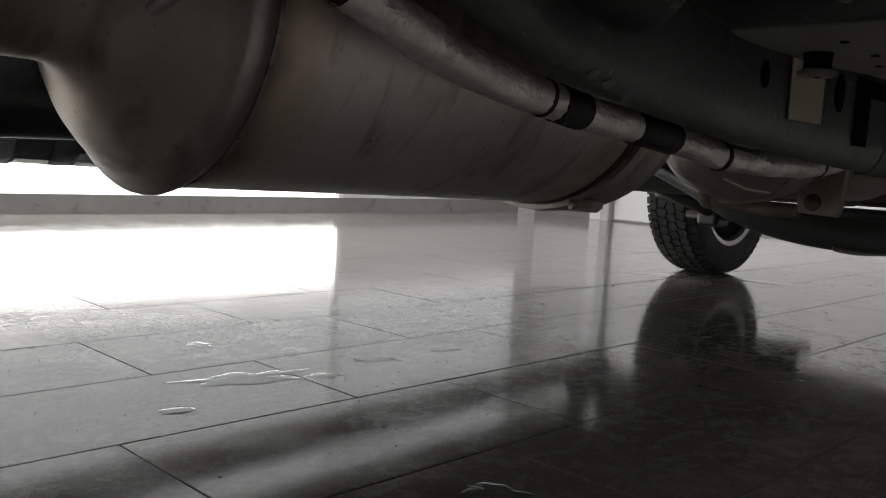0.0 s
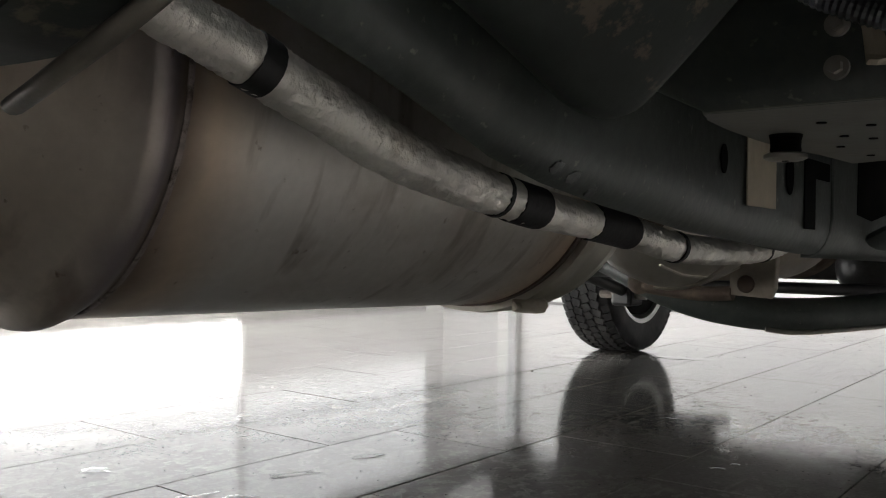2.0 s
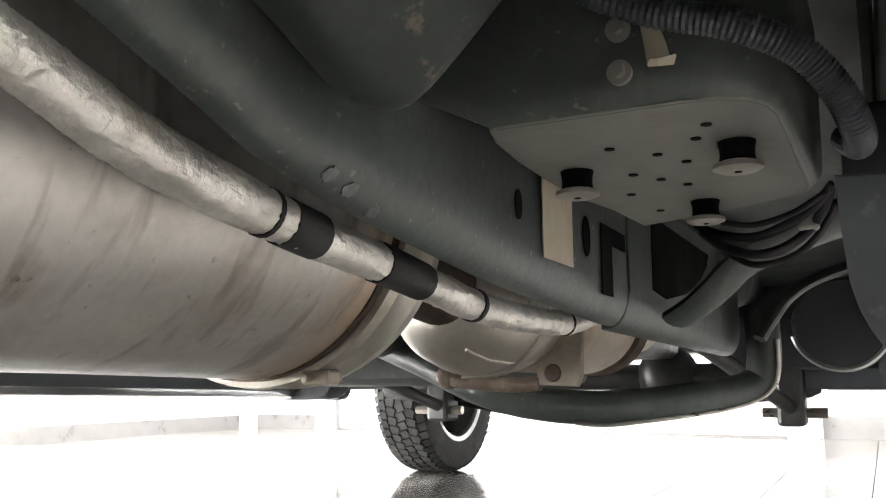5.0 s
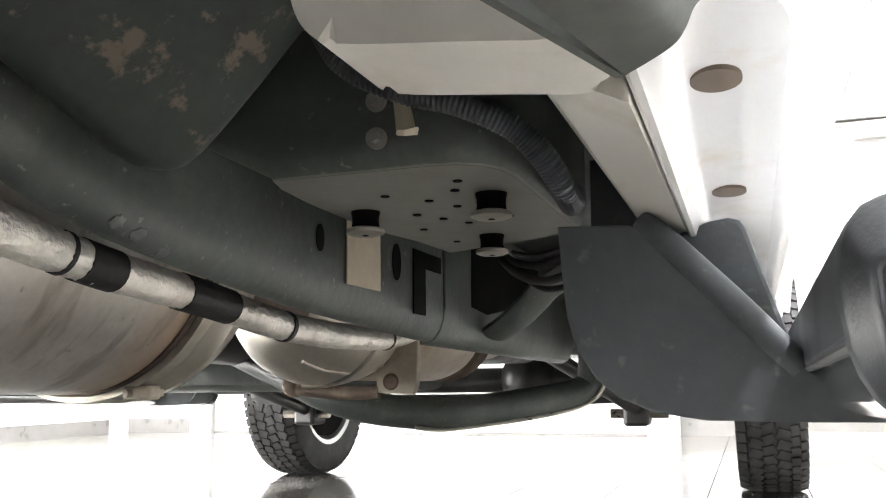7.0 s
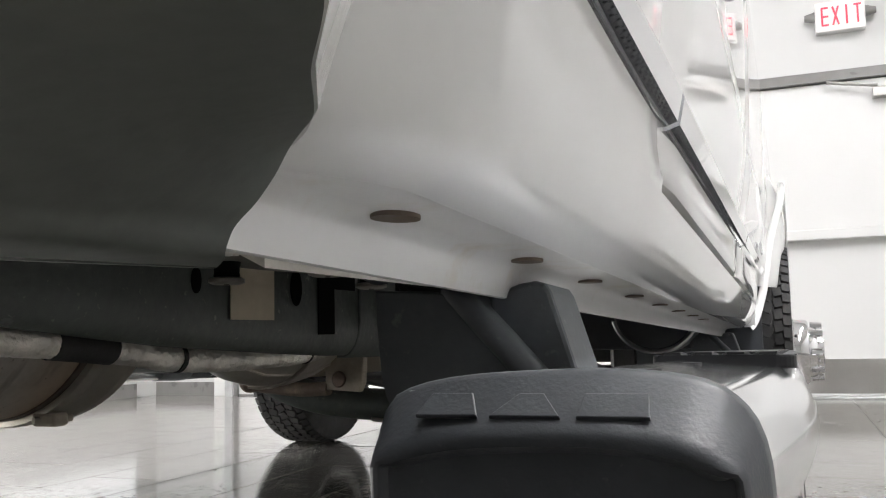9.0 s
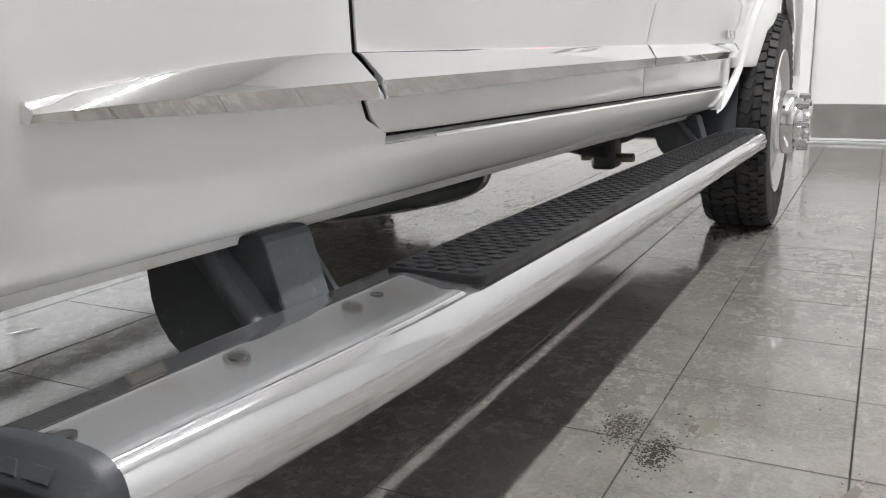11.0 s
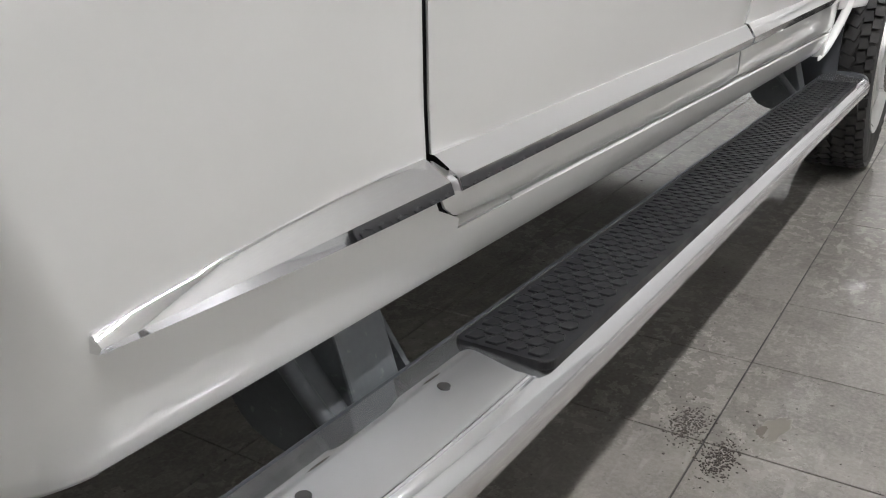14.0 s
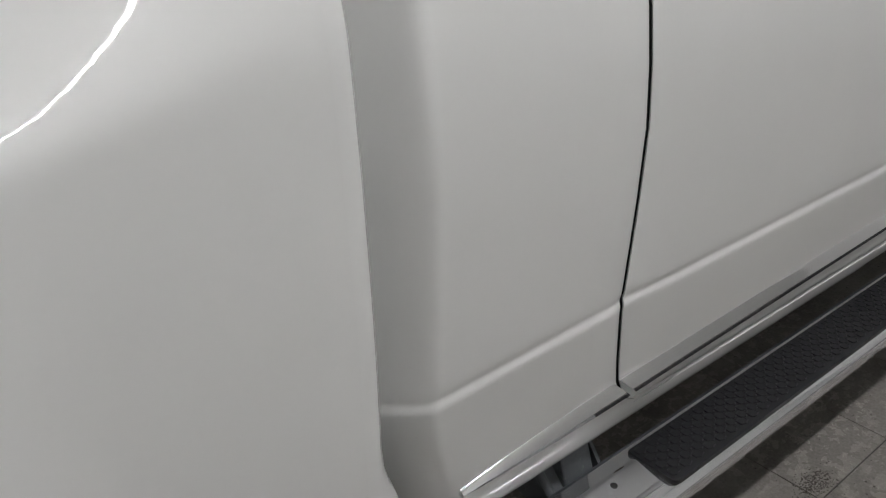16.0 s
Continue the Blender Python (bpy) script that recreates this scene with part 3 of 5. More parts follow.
def cab_corner():
    """The skin behind the rear door, turned in at its rear, in one piece with the long sill under the doors."""
    bm = bmesh.new()
    bends = [0.0, 0.03, 0.06, 0.085, 0.105, 0.125, 0.14, 0.155, 0.17, 0.183, 0.196, 0.208, 0.22, 0.235, 0.25, 0.27, 0.29, 0.32, 0.36, 0.42, 0.55, 0.7, 0.85, 0.97, 1.0]
    grid = []
    for u in bends:
        row = []
        for z, x in SILL + CORNER:
            rear = -1.238 - 0.069 * smooth01((z - 0.50) / 0.22)
            front = gap_rear(max(z, 0.5425)) - GAP
            y = rear + (front - rear) * u
            high = smooth01((z - 0.50) / 0.25)
            r, bend, reach = 0.06 - 0.042 * high, -1.160 - 0.067 * high, -1.186 - 0.036 * high - rear
            inward = math.sqrt(reach * reach + 0.0004) - 0.020
            d, full = max(0, bend - y), bend - rear
            x -= inward * (math.sqrt(d * d + r * r) - r) / (math.sqrt(full * full + r * r) - r)
            row.append(bm.verts.new((x - (0.004 if u == 1 and z > 0.546 else 0), y, z + rake(y) * min(1, max(0, (0.605 - z) / 0.057)))))
        grid.append(row)
    for y in (-0.70, -0.4, 0.0, 0.5, 1.03):
        grid.append([bm.verts.new((x, y, z + rake(y))) for z, x in SILL + [(0.5355, 1.1265), (0.5368, 1.118)]])
    for a, b in zip(grid, grid[1:]):
        n = len(SILL) if len(a) > len(b) else len(b)
        for k in range(n - 1):
            bm.faces.new((a[k], a[k + 1], b[k + 1], b[k]))
    bmesh.ops.recalc_face_normals(bm, faces=bm.faces)
    bmesh.ops.solidify(bm, geom=bm.faces, thickness=0.002)
    return bm


both("cab_corner", cab_corner, WHITE, smooth=True)
both("rear_door", lambda: panel(lambda z: gap_mid(z) - GAP, lambda z: gap_rear(z) + GAP), WHITE, smooth=True)
both("front_door", lambda: panel(lambda z: gap_front(z) - GAP, lambda z: gap_mid(z) + GAP), WHITE, smooth=True)
both("front_fender", lambda: panel(lambda z: 2.45, lambda z: gap_front(z) + GAP, 40, arch=(1.66, 0.355, 0.47)), WHITE, smooth=True)


ARCH = [(0.985, 0.425), (1.02, 0.441), (1.065, 0.475), (1.105, 0.522), (1.135, 0.575), (1.165, 0.65), (1.20, 0.71), (1.27, 0.785), (1.37, 0.845), (1.50, 0.88), (1.66, 0.892), (1.85, 0.87), (2.0, 0.80), (2.10, 0.70), (2.15, 0.58), (2.17, 0.48)]


def arch_lip():
    """The rolled white edge round the front wheel opening."""
    line = curve_points([(1.118 + 0.088 * smooth01((y - 0.98) / 0.35), y, z) for y, z in ARCH], 6)
    return sweep(line, lambda i, a: 0.0115 * smooth01(0.25 + i / 12), 12, 0.8)


both("arch_lip", arch_lip, WHITE, smooth=True)
both("fender_foot", lambda: prism([(1.00, 0.432), (1.035, 0.449), (1.075, 0.484), (1.112, 0.530), (1.122, 0.556), (1.068, 0.553), (1.03, 0.536), (1.00, 0.527)], 1.095, 1.1255, "x", bevel=0.003), WHITE, smooth=True)


def jamb(f):
    """Black strip behind a shut line, standing for the shade in the gap."""
    rows = [[(side_x(z) - 0.006, f(z) - 0.02 + 0.04 * k, z - 0.025 * max(0, f(z) + 0.89) * smooth01((z - 0.63) / 0.10) * smooth01((1.05 - z) / 0.27)) for z in ZS] for k in (0, 1)]
    return sheet(rows, 0.01)


for f in (gap_rear, gap_mid, gap_front):
    both("shut_line_dark", lambda: jamb(f), GAPBLACK, label="black strip standing for shade in the shut line")

ROCKER = [(1.038, 0.4535), (1.042, 0.453), (1.046, 0.4665), (1.052, 0.474), (1.085, 0.4757), (1.100, 0.481), (1.110, 0.491), (1.119, 0.508), (1.125, 0.522), (1.126, 0.532), (1.119, 0.5365), (1.08, 0.537), (1.038, 0.50)]
both("rocker_panel", lambda: raked(prism([(x, z + 0.002) for x, z in ROCKER], -1.06, 1.02)), SILLWHITE, smooth=True)


def sill_floor():
    """The folded floor and flange of the sill, drawn in at the rear with the cab corner."""
    rows = []
    for y in (-1.232, -1.222, -1.212, -1.20, -1.188, -1.176, -1.16, -1.0, -0.6, 0.0, 0.5, 1.02):
        d = max(0, -1.16 - y)
        most = 1.0885 - 0.93 * (math.sqrt(d * d + 0.0036) - 0.06)
        rows.append([(min(x, most - 0.002 * (8 - k)), y, z) for k, (x, z) in enumerate(((1.038, 0.50), (1.038, 0.4535), (1.0395, 0.4525), (1.042, 0.4530), (1.0445, 0.4605), (1.047, 0.4690), (1.0525, 0.4737), (1.062, 0.4745), (1.0885, 0.4751)))])
    return raked(sheet(rows, 0.0012, (0, 0, 1)))


both("sill_floor", sill_floor, SILLWHITE, label="dusty white folded sill floor", smooth=True)
sill_sheet = [o for o in truck.children if o.name.startswith("sill_floor")][0]
for y in (-1.124, -0.932, -0.752, -0.54, -0.35, -0.16, 0.03, 0.22):
    plug = rod((1.063, y, 0.4730 + rake(y)), (1.063, y, 0.4753 + rake(y)), 0.0095, 0.0095, 24)
    bmesh.ops.scale(plug, vec=(1.0, 1.45, 1.0), space=Matrix.Translation((-1.063, -y, 0)), verts=plug.verts)
    part("drain_plug", plug, DRAIN, sill_sheet, "dusty oval drain plug")

# shell behind the panels, pillars, roof and glass
# black strip gives the gap over the sill its shade
both("sill_gap_dark", lambda: raked(boxed(1.10, 1.119, -0.84, 1.09, 0.537, 0.556)), GAPBLACK, label="black strip standing for shade in the sill gap")
# black box added behind the side panels to block light
both("side_light_block", lambda: boxed(1.02, 1.085, -1.20, 1.1, 0.53, 1.34, bevel=0.01), GAPBLACK)
part("cab_back", boxed(2 * CX - 0.99, 0.99, -1.222, -1.19, 0.60, 1.36, bevel=0.01), DUSTYWHITE, truck)


def back_corner():
    """White lower rear corner of the cab, with its rounded inner lip."""
    pts = [(0.952, 0.66), (0.9405, 0.50), (0.941, 0.486), (0.9435, 0.477), (0.9485, 0.470), (0.956, 0.466), (1.0, 0.461), (1.026, 0.4575), (1.035, 0.461), (1.0365, 0.475), (1.040, 0.51), (1.052, 0.66)]
    return prism(softened(pts), -1.230, -1.18, bevel=0.008)


both("cab_lower_corner", back_corner, DUSTYWHITE, label="dusty white lower corner of the cab", smooth=True)
both("cab_rear_skin", lambda: boxed(0.965, 1.062, -1.227, -1.191, 0.52, 1.37, bevel=0.006), WHITE)
both("inner_sill", lambda: prism([(1.037, 0.4535), (1.037, 0.56), (0.995, 0.56), (0.996, 0.50), (0.999, 0.478), (1.006, 0.469)], -1.18, 0.9), DUSTYWHITE, label="dusty inner sill flange")
part("roof", boxed(CX - 0.70, CX + 0.70, -1.15, 0.75, 1.88, 1.95, bevel=0.03, seg=4), WHITE, truck, smooth=True)


def pillar(y0, y1, w):
    rows = [[(1.10, y0 + w * k, 1.365), (1.04, (y0 + y1) / 2 + w * k, 1.62), (0.90, y1 + w * k, 1.90)] for k in (0, 1)]
    return sheet(rows, 0.05)


for y0, y1, w in ((-1.25, -1.18, 0.22), (0.03, 0.0, 0.10), (1.22, 0.62, 0.09)):
    both("pillar", lambda: pillar(y0, y1, w), WHITE)
both("side_window", lambda: sheet([[(1.085, -1.03, 1.365), (0.89, -0.97, 1.89)], [(1.085, 1.2, 1.365), (0.89, 0.64, 1.89)]], 0.005), GLASS, label="dark tinted side glass")
part("windscreen", sheet([[(CX - 0.80, 1.24, 1.34), (CX - 0.66, 0.62, 1.90)], [(CX + 0.80, 1.24, 1.34), (CX + 0.66, 0.62, 1.90)]], 0.006, (0, -1, 0)), GLASS, truck, "windscreen glass")
part("rear_window", boxed(CX - 0.6, CX + 0.6, -1.215, -1.205, 1.38, 1.84), GLASS, truck, "rear window glass")
part("bonnet", boxed(CX - 0.86, CX + 0.86, 1.2, 2.5, 1.24, 1.36, bevel=0.05, seg=4), WHITE, truck, smooth=True)
part("front_grille", boxed(CX - 0.80, CX + 0.80, 2.42, 2.55, 0.60, 1.26, bevel=0.03), CHROME, truck, "chrome grille")
part("front_bumper", boxed(CX - 0.95, CX + 0.95, 2.46, 2.68, 0.46, 0.72, bevel=0.04), CHROME, truck, "chrome bumper", smooth=True)


def door_handle(y):
    bm = sweep(curve_points([(1.15, y, 1.285), (1.183, y + 0.03, 1.29), (1.186, y + 0.12, 1.295), (1.145, y + 0.16, 1.30)], 5), 0.012, 10)
    return bm


for y in (-0.82, 0.20):
    both("door_handle", lambda: door_handle(y), CHROME, label="chrome door handle", smooth=True)
both("side_mirror", lambda: boxed(1.225, 1.42, 0.86, 0.98, 1.295, 1.68, bevel=0.03, seg=3), PLASTIC, label="black plastic door mirror", smooth=True)
both("mirror_arm", lambda: rod((1.08, 0.93, 1.42), (1.26, 0.93, 1.45), 0.03), PLASTIC, label="black plastic mirror arm")


# bright trim along the doors
def trim(y0, y1, a=1.0, b=1.0, slant0=True, slant1=True, n=10):
    """A two-faced bright strip, of height scale a at its rear and b at its front."""
    rows = []
    for k in range(n + 1):
        u = k / n
        s = (a + (b - a) * (1 - (1 - u) ** 2))
        c = 0.5885 - 0.005 * max(0.0, 1 - s) / 0.72
        row = []
        for dz, out in ((0.021, 0.001), (0.0188, 0.0032), (-0.002, 0.0140), (-0.0176, 0.0104), (-0.02, 0.001)):
            z = c + dz * s
            y = y0 + (y1 - y0) * u
            lean = (0.608 - z) * 1.0
            y += lean * (u if slant1 else 0) + lean * ((1 - u) if slant0 else 0)
            row.append((side_x(z) + out * (0.5 + 0.5 * s), y, z))
        rows.append(row)
    return sheet(rows, 0.012)


both("chrome_trim", lambda: trim(-1.178, -0.874, 0.28, 1.0, slant0=False, n=24), CHROME, label="tapered chrome trim end", smooth=True)
both("chrome_trim", lambda: trim(-0.861, 0.088), CHROME, label="chrome trim strip", smooth=True)
both("chrome_trim", lambda: trim(0.102, 1.05), CHROME, label="chrome trim strip", smooth=True)
both("chrome_trim", lambda: trim(1.064, 1.20, 1.0, 0.8, slant1=False), CHROME, label="chrome trim strip", smooth=True)
badge = bmesh.new()
for k in range(6):
    box(badge, 1.149, 1.1545, 0.86 + k * 0.022, 0.874 + k * 0.022, 0.618, 0.640)
part("badge", badge, CHROME, truck, "row of small plain chrome bars")

# bed side with its wide rear fender
BED = -1.333


def eased(z, zs, values):
    """A value between the given ones, with the kinks rounded off."""
    near = [z + min(0.009, (z - zs[0]) / 3) * k for k in range(-3, 4)]
    return float(np.mean(np.interp(near, zs, values)))


def bed_side():
    rows = []
    heights = [0.48, 0.52, 0.55, 0.62, 0.75]
    wrap = [([1.086, 1.099, 1.115, 1.139, 1.158], [-1.2445, -1.246, -1.252, -1.275, -1.324]), ([1.097, 1.111, 1.126, 1.148, 1.166], [-1.2565, -1.2585, -1.264, -1.286, -1.328]),
            ([1.111, 1.124, 1.136, 1.156, 1.170], [-1.275, -1.276, -1.279, -1.299, -1.332]), ([1.127, 1.141, 1.152, 1.165, 1.175], [-1.304, -1.304, -1.306, -1.318, -1.336]),
            ([1.145, 1.157, 1.165, 1.173, 1.179], [-1.331, -1.331, -1.332, -1.337, -1.345]), ([1.160, 1.169, 1.174, 1.179, 1.182], [-1.356, -1.356, -1.356, -1.357, -1.360])]
    ys = [BED - 0.0, BED - 0.006, BED - 0.02] + [BED - 0.02 - 0.025 * k for k in range(1, 24)] + [BED - 0.595 - 0.05 * k for k in range(1, 37)]
    levels = [k / 20 * 0.72 for k in range(20)] + [0.72 + 0.28 * k / 20 for k in range(21)]
    for xs, fronts in wrap:
        row = []
        for u in levels:
            z = 0.480 + 0.92 * u
            x, y = eased(z, heights, xs), eased(z, heights, fronts)
            row.append((x + 0.02 * math.sin(min(1, (z - 0.45) / 0.9) * math.pi) - 0.03 * smooth01((z - 1.2) / 0.2), y, z))
        rows.append(row)
    for y in ys[4:]:
        row = []
        for u in levels:
            d = 0.47 ** 2 - (y + 2.30) ** 2
            low = 0.474 + 0.012 * smooth01((BED - y) / 0.2)
            if d > 0:
                low = max(low, 0.40 + math.sqrt(d))
            z = low + (1.40 - low) * u
            x = 1.182 + 0.02 * math.sin(min(1, (z - 0.45) / 0.9) * math.pi)
            # the shoulder over the flare, sharper towards the wheel
            lo = float(np.interp(y, [-1.80, -1.62, -1.5, -1.397], [1.165, 1.18, 1.193, 1.205]))
            wide = float(np.interp(y, [-1.62, -1.52, -1.40, -1.34], [0.075, 0.17, 0.20, 0.2]))
            deep = float(np.interp(y, [-1.62, -1.52, -1.40, -1.35], [0.085, 0.10, 0.055, 0.03]))
            flare = 0.19 * smooth01((-1.60 - y) / 0.45) * smooth01((y + 3.55) / 0.4)
            x -= 0.012 * (1 - smooth01((z - low) / 0.05))
            x += flare - (deep + flare * 0.8) * smooth01((z - lo) / wide)
            row.append((x, y, z))
        rows.append(row)
    return sheet(rows, 0.003)


both("bed_side", bed_side, WHITE, label="white bed side with wide flared fender", smooth=True)
EDGE = [(1.040, -1.212, 0.4515), (1.054, -1.228, 0.452), (1.0585, -1.233, 0.455), (1.0615, -1.233, 0.461), (1.070, -1.235, 0.4670), (1.078, -1.2375, 0.474), (1.087, -1.245, 0.4790), (1.098, -1.257, 0.4800), (1.112, -1.275, 0.4790), (1.128, -1.304, 0.4785), (1.146, -1.331, 0.4785), (1.160, -1.356, 0.4785)]


def bed_underside():
    """The turned-in underside of the bed, running back from its front corner."""
    rows = []
    line = curve_points(EDGE, 4)
    for k in range(13):
        v = k / 12
        row = []
        for i, (x, y, z) in enumerate(line):
            u = i / (len(line) - 1)
            q = Vector((x, y, z)).lerp(Vector((0.955 + 0.22 * u, -1.72 - 0.02 * u, 0.444 + 0.036 * u)), v ** 1.2)
            q.z += (0.4515 + 0.0285 * u - z) * min(1.0, v * 3.0) * (1 - v)
            q.x -= 0.006 * math.sin(math.pi * v) * (1 - u)
            row.append(tuple(q))
        rows.append(row)
    return sheet(rows, 0.004, (0, 0, 1))


both("bed_underside", bed_underside, LINER, label="dull grey-green underside of the bed", smooth=True)
both("bed_inner_lip", lambda: sheet([[(1.040, -1.212, 0.4512), (1.036, -1.214, 0.463)], [(1.00, -1.34, 0.4495), (0.996, -1.34, 0.462)], [(0.955, -1.72, 0.4435), (0.951, -1.72, 0.456)]], 0.003), LINER)
# thin black disc in place of a shaded hole through the sheet
hole = spin([(0.0, 0.0), (0.0, 0.0105), (0.003, 0.0115), (0.003, 0.0)], (0, 0, 0), "z", 28)
bmesh.ops.transform(hole, matrix=Matrix.Translation((1.063, -1.339, 0.4623)) @ Matrix.Rotation(radians(-15.5), 4, "Y"), verts=hole.verts)
part("drain_hole", hole, GAPBLACK, truck, "black disc for the shade in a round hole")
both("bed_front_wall", lambda: boxed(0.60, 1.10, -1.345, -1.335, 0.60, 1.36), LINER, label="dull grey front wall of the bed")
part("bed_floor", boxed(CX - 0.94, CX + 0.94, -3.7, -1.36, 0.74, 0.80, bevel=0.01), FRAMEBLACK, truck)
for y in (-3.2, -2.7, -1.9, -1.55):
    part("bed_crossmember", boxed(CX - 0.9, CX + 0.9, y - 0.04, y + 0.04, 0.66, 0.738, bevel=0.01), FRAMEBLACK, truck)
part("tailgate", boxed(CX - 0.94, CX + 0.94, -3.75, -3.69, 0.60, 1.38, bevel=0.02), WHITE, truck)
part("cab_floor", boxed(CX - 0.80, CX + 0.80, -1.17, 1.15, 0.60, 0.65, bevel=0.01), FRAMEBLACK, truck)
both("floor_side", lambda: boxed(0.99, 1.05, -1.17, 1.08, 0.575, 0.615, bevel=0.006), FRAMEBLACK)
part("firewall", boxed(CX - 0.80, CX + 0.80, 1.10, 1.2, 0.55, 1.3), FRAMEBLACK, truck)


# ---- wheels ----
def tyre_mesh(R=0.352, W=0.205):
    h = W / 2
    prof = [(-0.085, 0.222), (-0.098, 0.232), (-h + 0.002, 0.275), (-h, 0.31), (-h + 0.008, 0.335), (-h + 0.026, R - 0.012), (-0.05, R - 0.008), (0.05, R - 0.008),
            (h - 0.026, R - 0.012), (h - 0.008, 0.335), (h, 0.31), (h - 0.002, 0.275), (0.098, 0.232), (0.085, 0.222)]
    return spin(prof, (0, 0, 0), "x", 64, caps=False)


def tread_mesh(R=0.352):
    bm = bmesh.new()
    n = 58
    for k in range(n):
        a = 2 * math.pi * k / n
        for x, w, l, off, tw in ((-0.084, 0.030, 0.028, 0.0, 0.10), (-0.048, 0.034, 0.033, 0.5, -0.35), (-0.008, 0.034, 0.032, 0.15, 0.35), (0.032, 0.034, 0.033, 0.65, -0.35), (0.066, 0.024, 0.030, 0.3, 0.2), (0.088, 0.024, 0.027, 0.8, 0.05)):
            b = a + off * 2 * math.pi / n
            edge = abs(x) > 0.075
            m = Matrix.Rotation(b, 4, "X") @ Matrix.Translation((x, 0, R - (0.0135 if edge else 0.0075))) @ Matrix.Rotation(tw, 4, "Z") @ Matrix.Rotation((0.38 if x > 0 else -0.38) if edge else 0, 4, "Y") @ Matrix.Diagonal((w, l, 0.012, 1))
            bmesh.ops.create_cube(bm, size=1, matrix=m)
    return bm


def rim_mesh():
    """A one-piece wheel: barrel, dished face with eight round openings."""
    bm = spin([(-0.10, 0.232), (-0.095, 0.215), (-0.07, 0.205), (0.06, 0.200), (0.088, 0.212), (0.098, 0.226), (0.102, 0.234), (0.094, 0.236), (0.0, 0.214), (-0.09, 0.236), (-0.10, 0.232)], (0, 0, 0), "x", 64, caps=False)
    rc, half, tall, hole = 0.160, 0.160 * math.pi / 8, 0.040, 0.0235
    base = math.atan2(tall, half)
    marks = [base, math.pi - base, math.pi + base, 2 * math.pi - base, 2 * math.pi + base]
    turns = [p + (q - p) * f / 5 for p, q in zip(marks, marks[1:]) for f in range(5)]

    def face(u, v, back, sector):
        r = rc + v
        x = float(np.interp(r, [0.07, 0.12, 0.15, 0.18, 0.20], [0.090, 0.089, 0.086, 0.078, 0.070])) - back
        a = sector * math.pi / 4 + u / rc
        return bm.verts.new((x, r * math.cos(a), r * math.sin(a)))
    for sector in range(8):
        rings = []
        for back in (0.0, 0.018):
            outer = []
            for p in turns:
                c, q = math.cos(p), math.sin(p)
                g = min(half / abs(c) if abs(c) > 1e-6 else 9, tall / abs(q) if abs(q) > 1e-6 else 9)
                outer.append(face(g * c, g * q, back, sector))
            inner = [face(hole * 1.05 * math.cos(p), hole * 1.2 * math.sin(p), back, sector) for p in turns]
            n = len(turns)
            for k in range(n):
                bm.faces.new((outer[k], outer[(k + 1) % n], inner[(k + 1) % n], inner[k]))
            rings.append(inner)
        for k in range(len(turns)):
            q = (k + 1) % len(turns)
            bm.faces.new((rings[0][k], rings[0][q], rings[1][q], rings[1][k]))
    spin([(0.089, 0.121), (0.0895, 0.10), (0.09, 0.07)], (0, 0, 0), "x", 48, bm=bm, caps=False)
    bmesh.ops.remove_doubles(bm, verts=bm.verts, dist=0.0004)
    return bm


def hub_mesh(out=0.125):
    bm = spin([(0.088, 0.0), (0.088, 0.104), (0.094, 0.106), (out + 0.018, 0.104), (out + 0.024, 0.099), (out + 0.026, 0.083), (out + 0.044, 0.079), (out + 0.050, 0.072), (out + 0.052, 0.052), (out + 0.066, 0.049), (out + 0.070, 0.042), (out + 0.071, 0.0)], (0, 0, 0), "x", 40)
    return bm


def nut_mesh(k, out=0.125):
    a = 2 * math.pi * k / 8
    y, z = 0.082 * math.cos(a), 0.082 * math.sin(a)
    return rod((out + 0.030, y, z), (out + 0.066, y, z), 0.0125, 0.010, 6)


def wheel(x, y, s, inner_offset=0.0, hub=True):
    m = pose(x, y, 0.350, 0, 0, 0 if s > 0 else 180)
    ty = part("wheel", tyre_mesh(), RUBBER, None, "black all-terrain tyre on an aluminium rim", smooth=True)
    ri = part("rim", rim_mesh(), RIM, ty, "satin aluminium rim with oval holes", smooth=True)
    if hub:
        part("hub", hub_mesh(), CHROME, ty, "chrome hub cover with lug nuts", smooth=True)
        for k in range(8):
            part("lug_nut", nut_mesh(k), CHROME, ty)
    part("tread", tread_mesh(), RUBBER, ty, "chunky black tread blocks", kind="stuff")
    # blackened and thickened, so the inside of the wheel reads as shaded
    part("brake_fill", spin([(-0.098, 0.0), (-0.104, 0.05), (-0.090, 0.06), (-0.087, 0.199), (0.045, 0.197), (0.045, 0.0)], (0, 0, 0), "x", 40), GAPBLACK, ty, "brake disc as a black fill for the shaded wheel inside")
    ty.matrix_basis = m
    ty.parent = truck
    ty.matrix_parent_inverse = truck.matrix_basis.inverted()
    return ty


wheel(1.112, 1.65, 1)
wheel(-0.675, 1.84, -1)
for s in (1, -1):
    wheel(CX + s * 1.03, -2.30, s)
    wheel(CX + s * 0.78, -2.30, -s, hub=False)

# front axle and steering
part("front_axle", rod((CX - 0.86, AXLE, 0.366), (CX + 0.86, AXLE, 0.366), 0.045), DARKSTEEL, truck, smooth=True)
diff = bmesh.new()
bmesh.ops.create_uvsphere(diff, u_segments=24, v_segments=16, radius=0.105, matrix=Matrix.Translation((0.30, AXLE, 0.37)))
part("differential", diff, DARKSTEEL, truck, smooth=True)
part("steering_link", sweep(curve_points([(-0.66, 1.86, 0.285), (-0.50, 1.84, 0.268), (-0.34, 1.815, 0.245), (-0.205, 1.792, 0.232)], 5), 0.022), DARKSTEEL, truck, smooth=True)
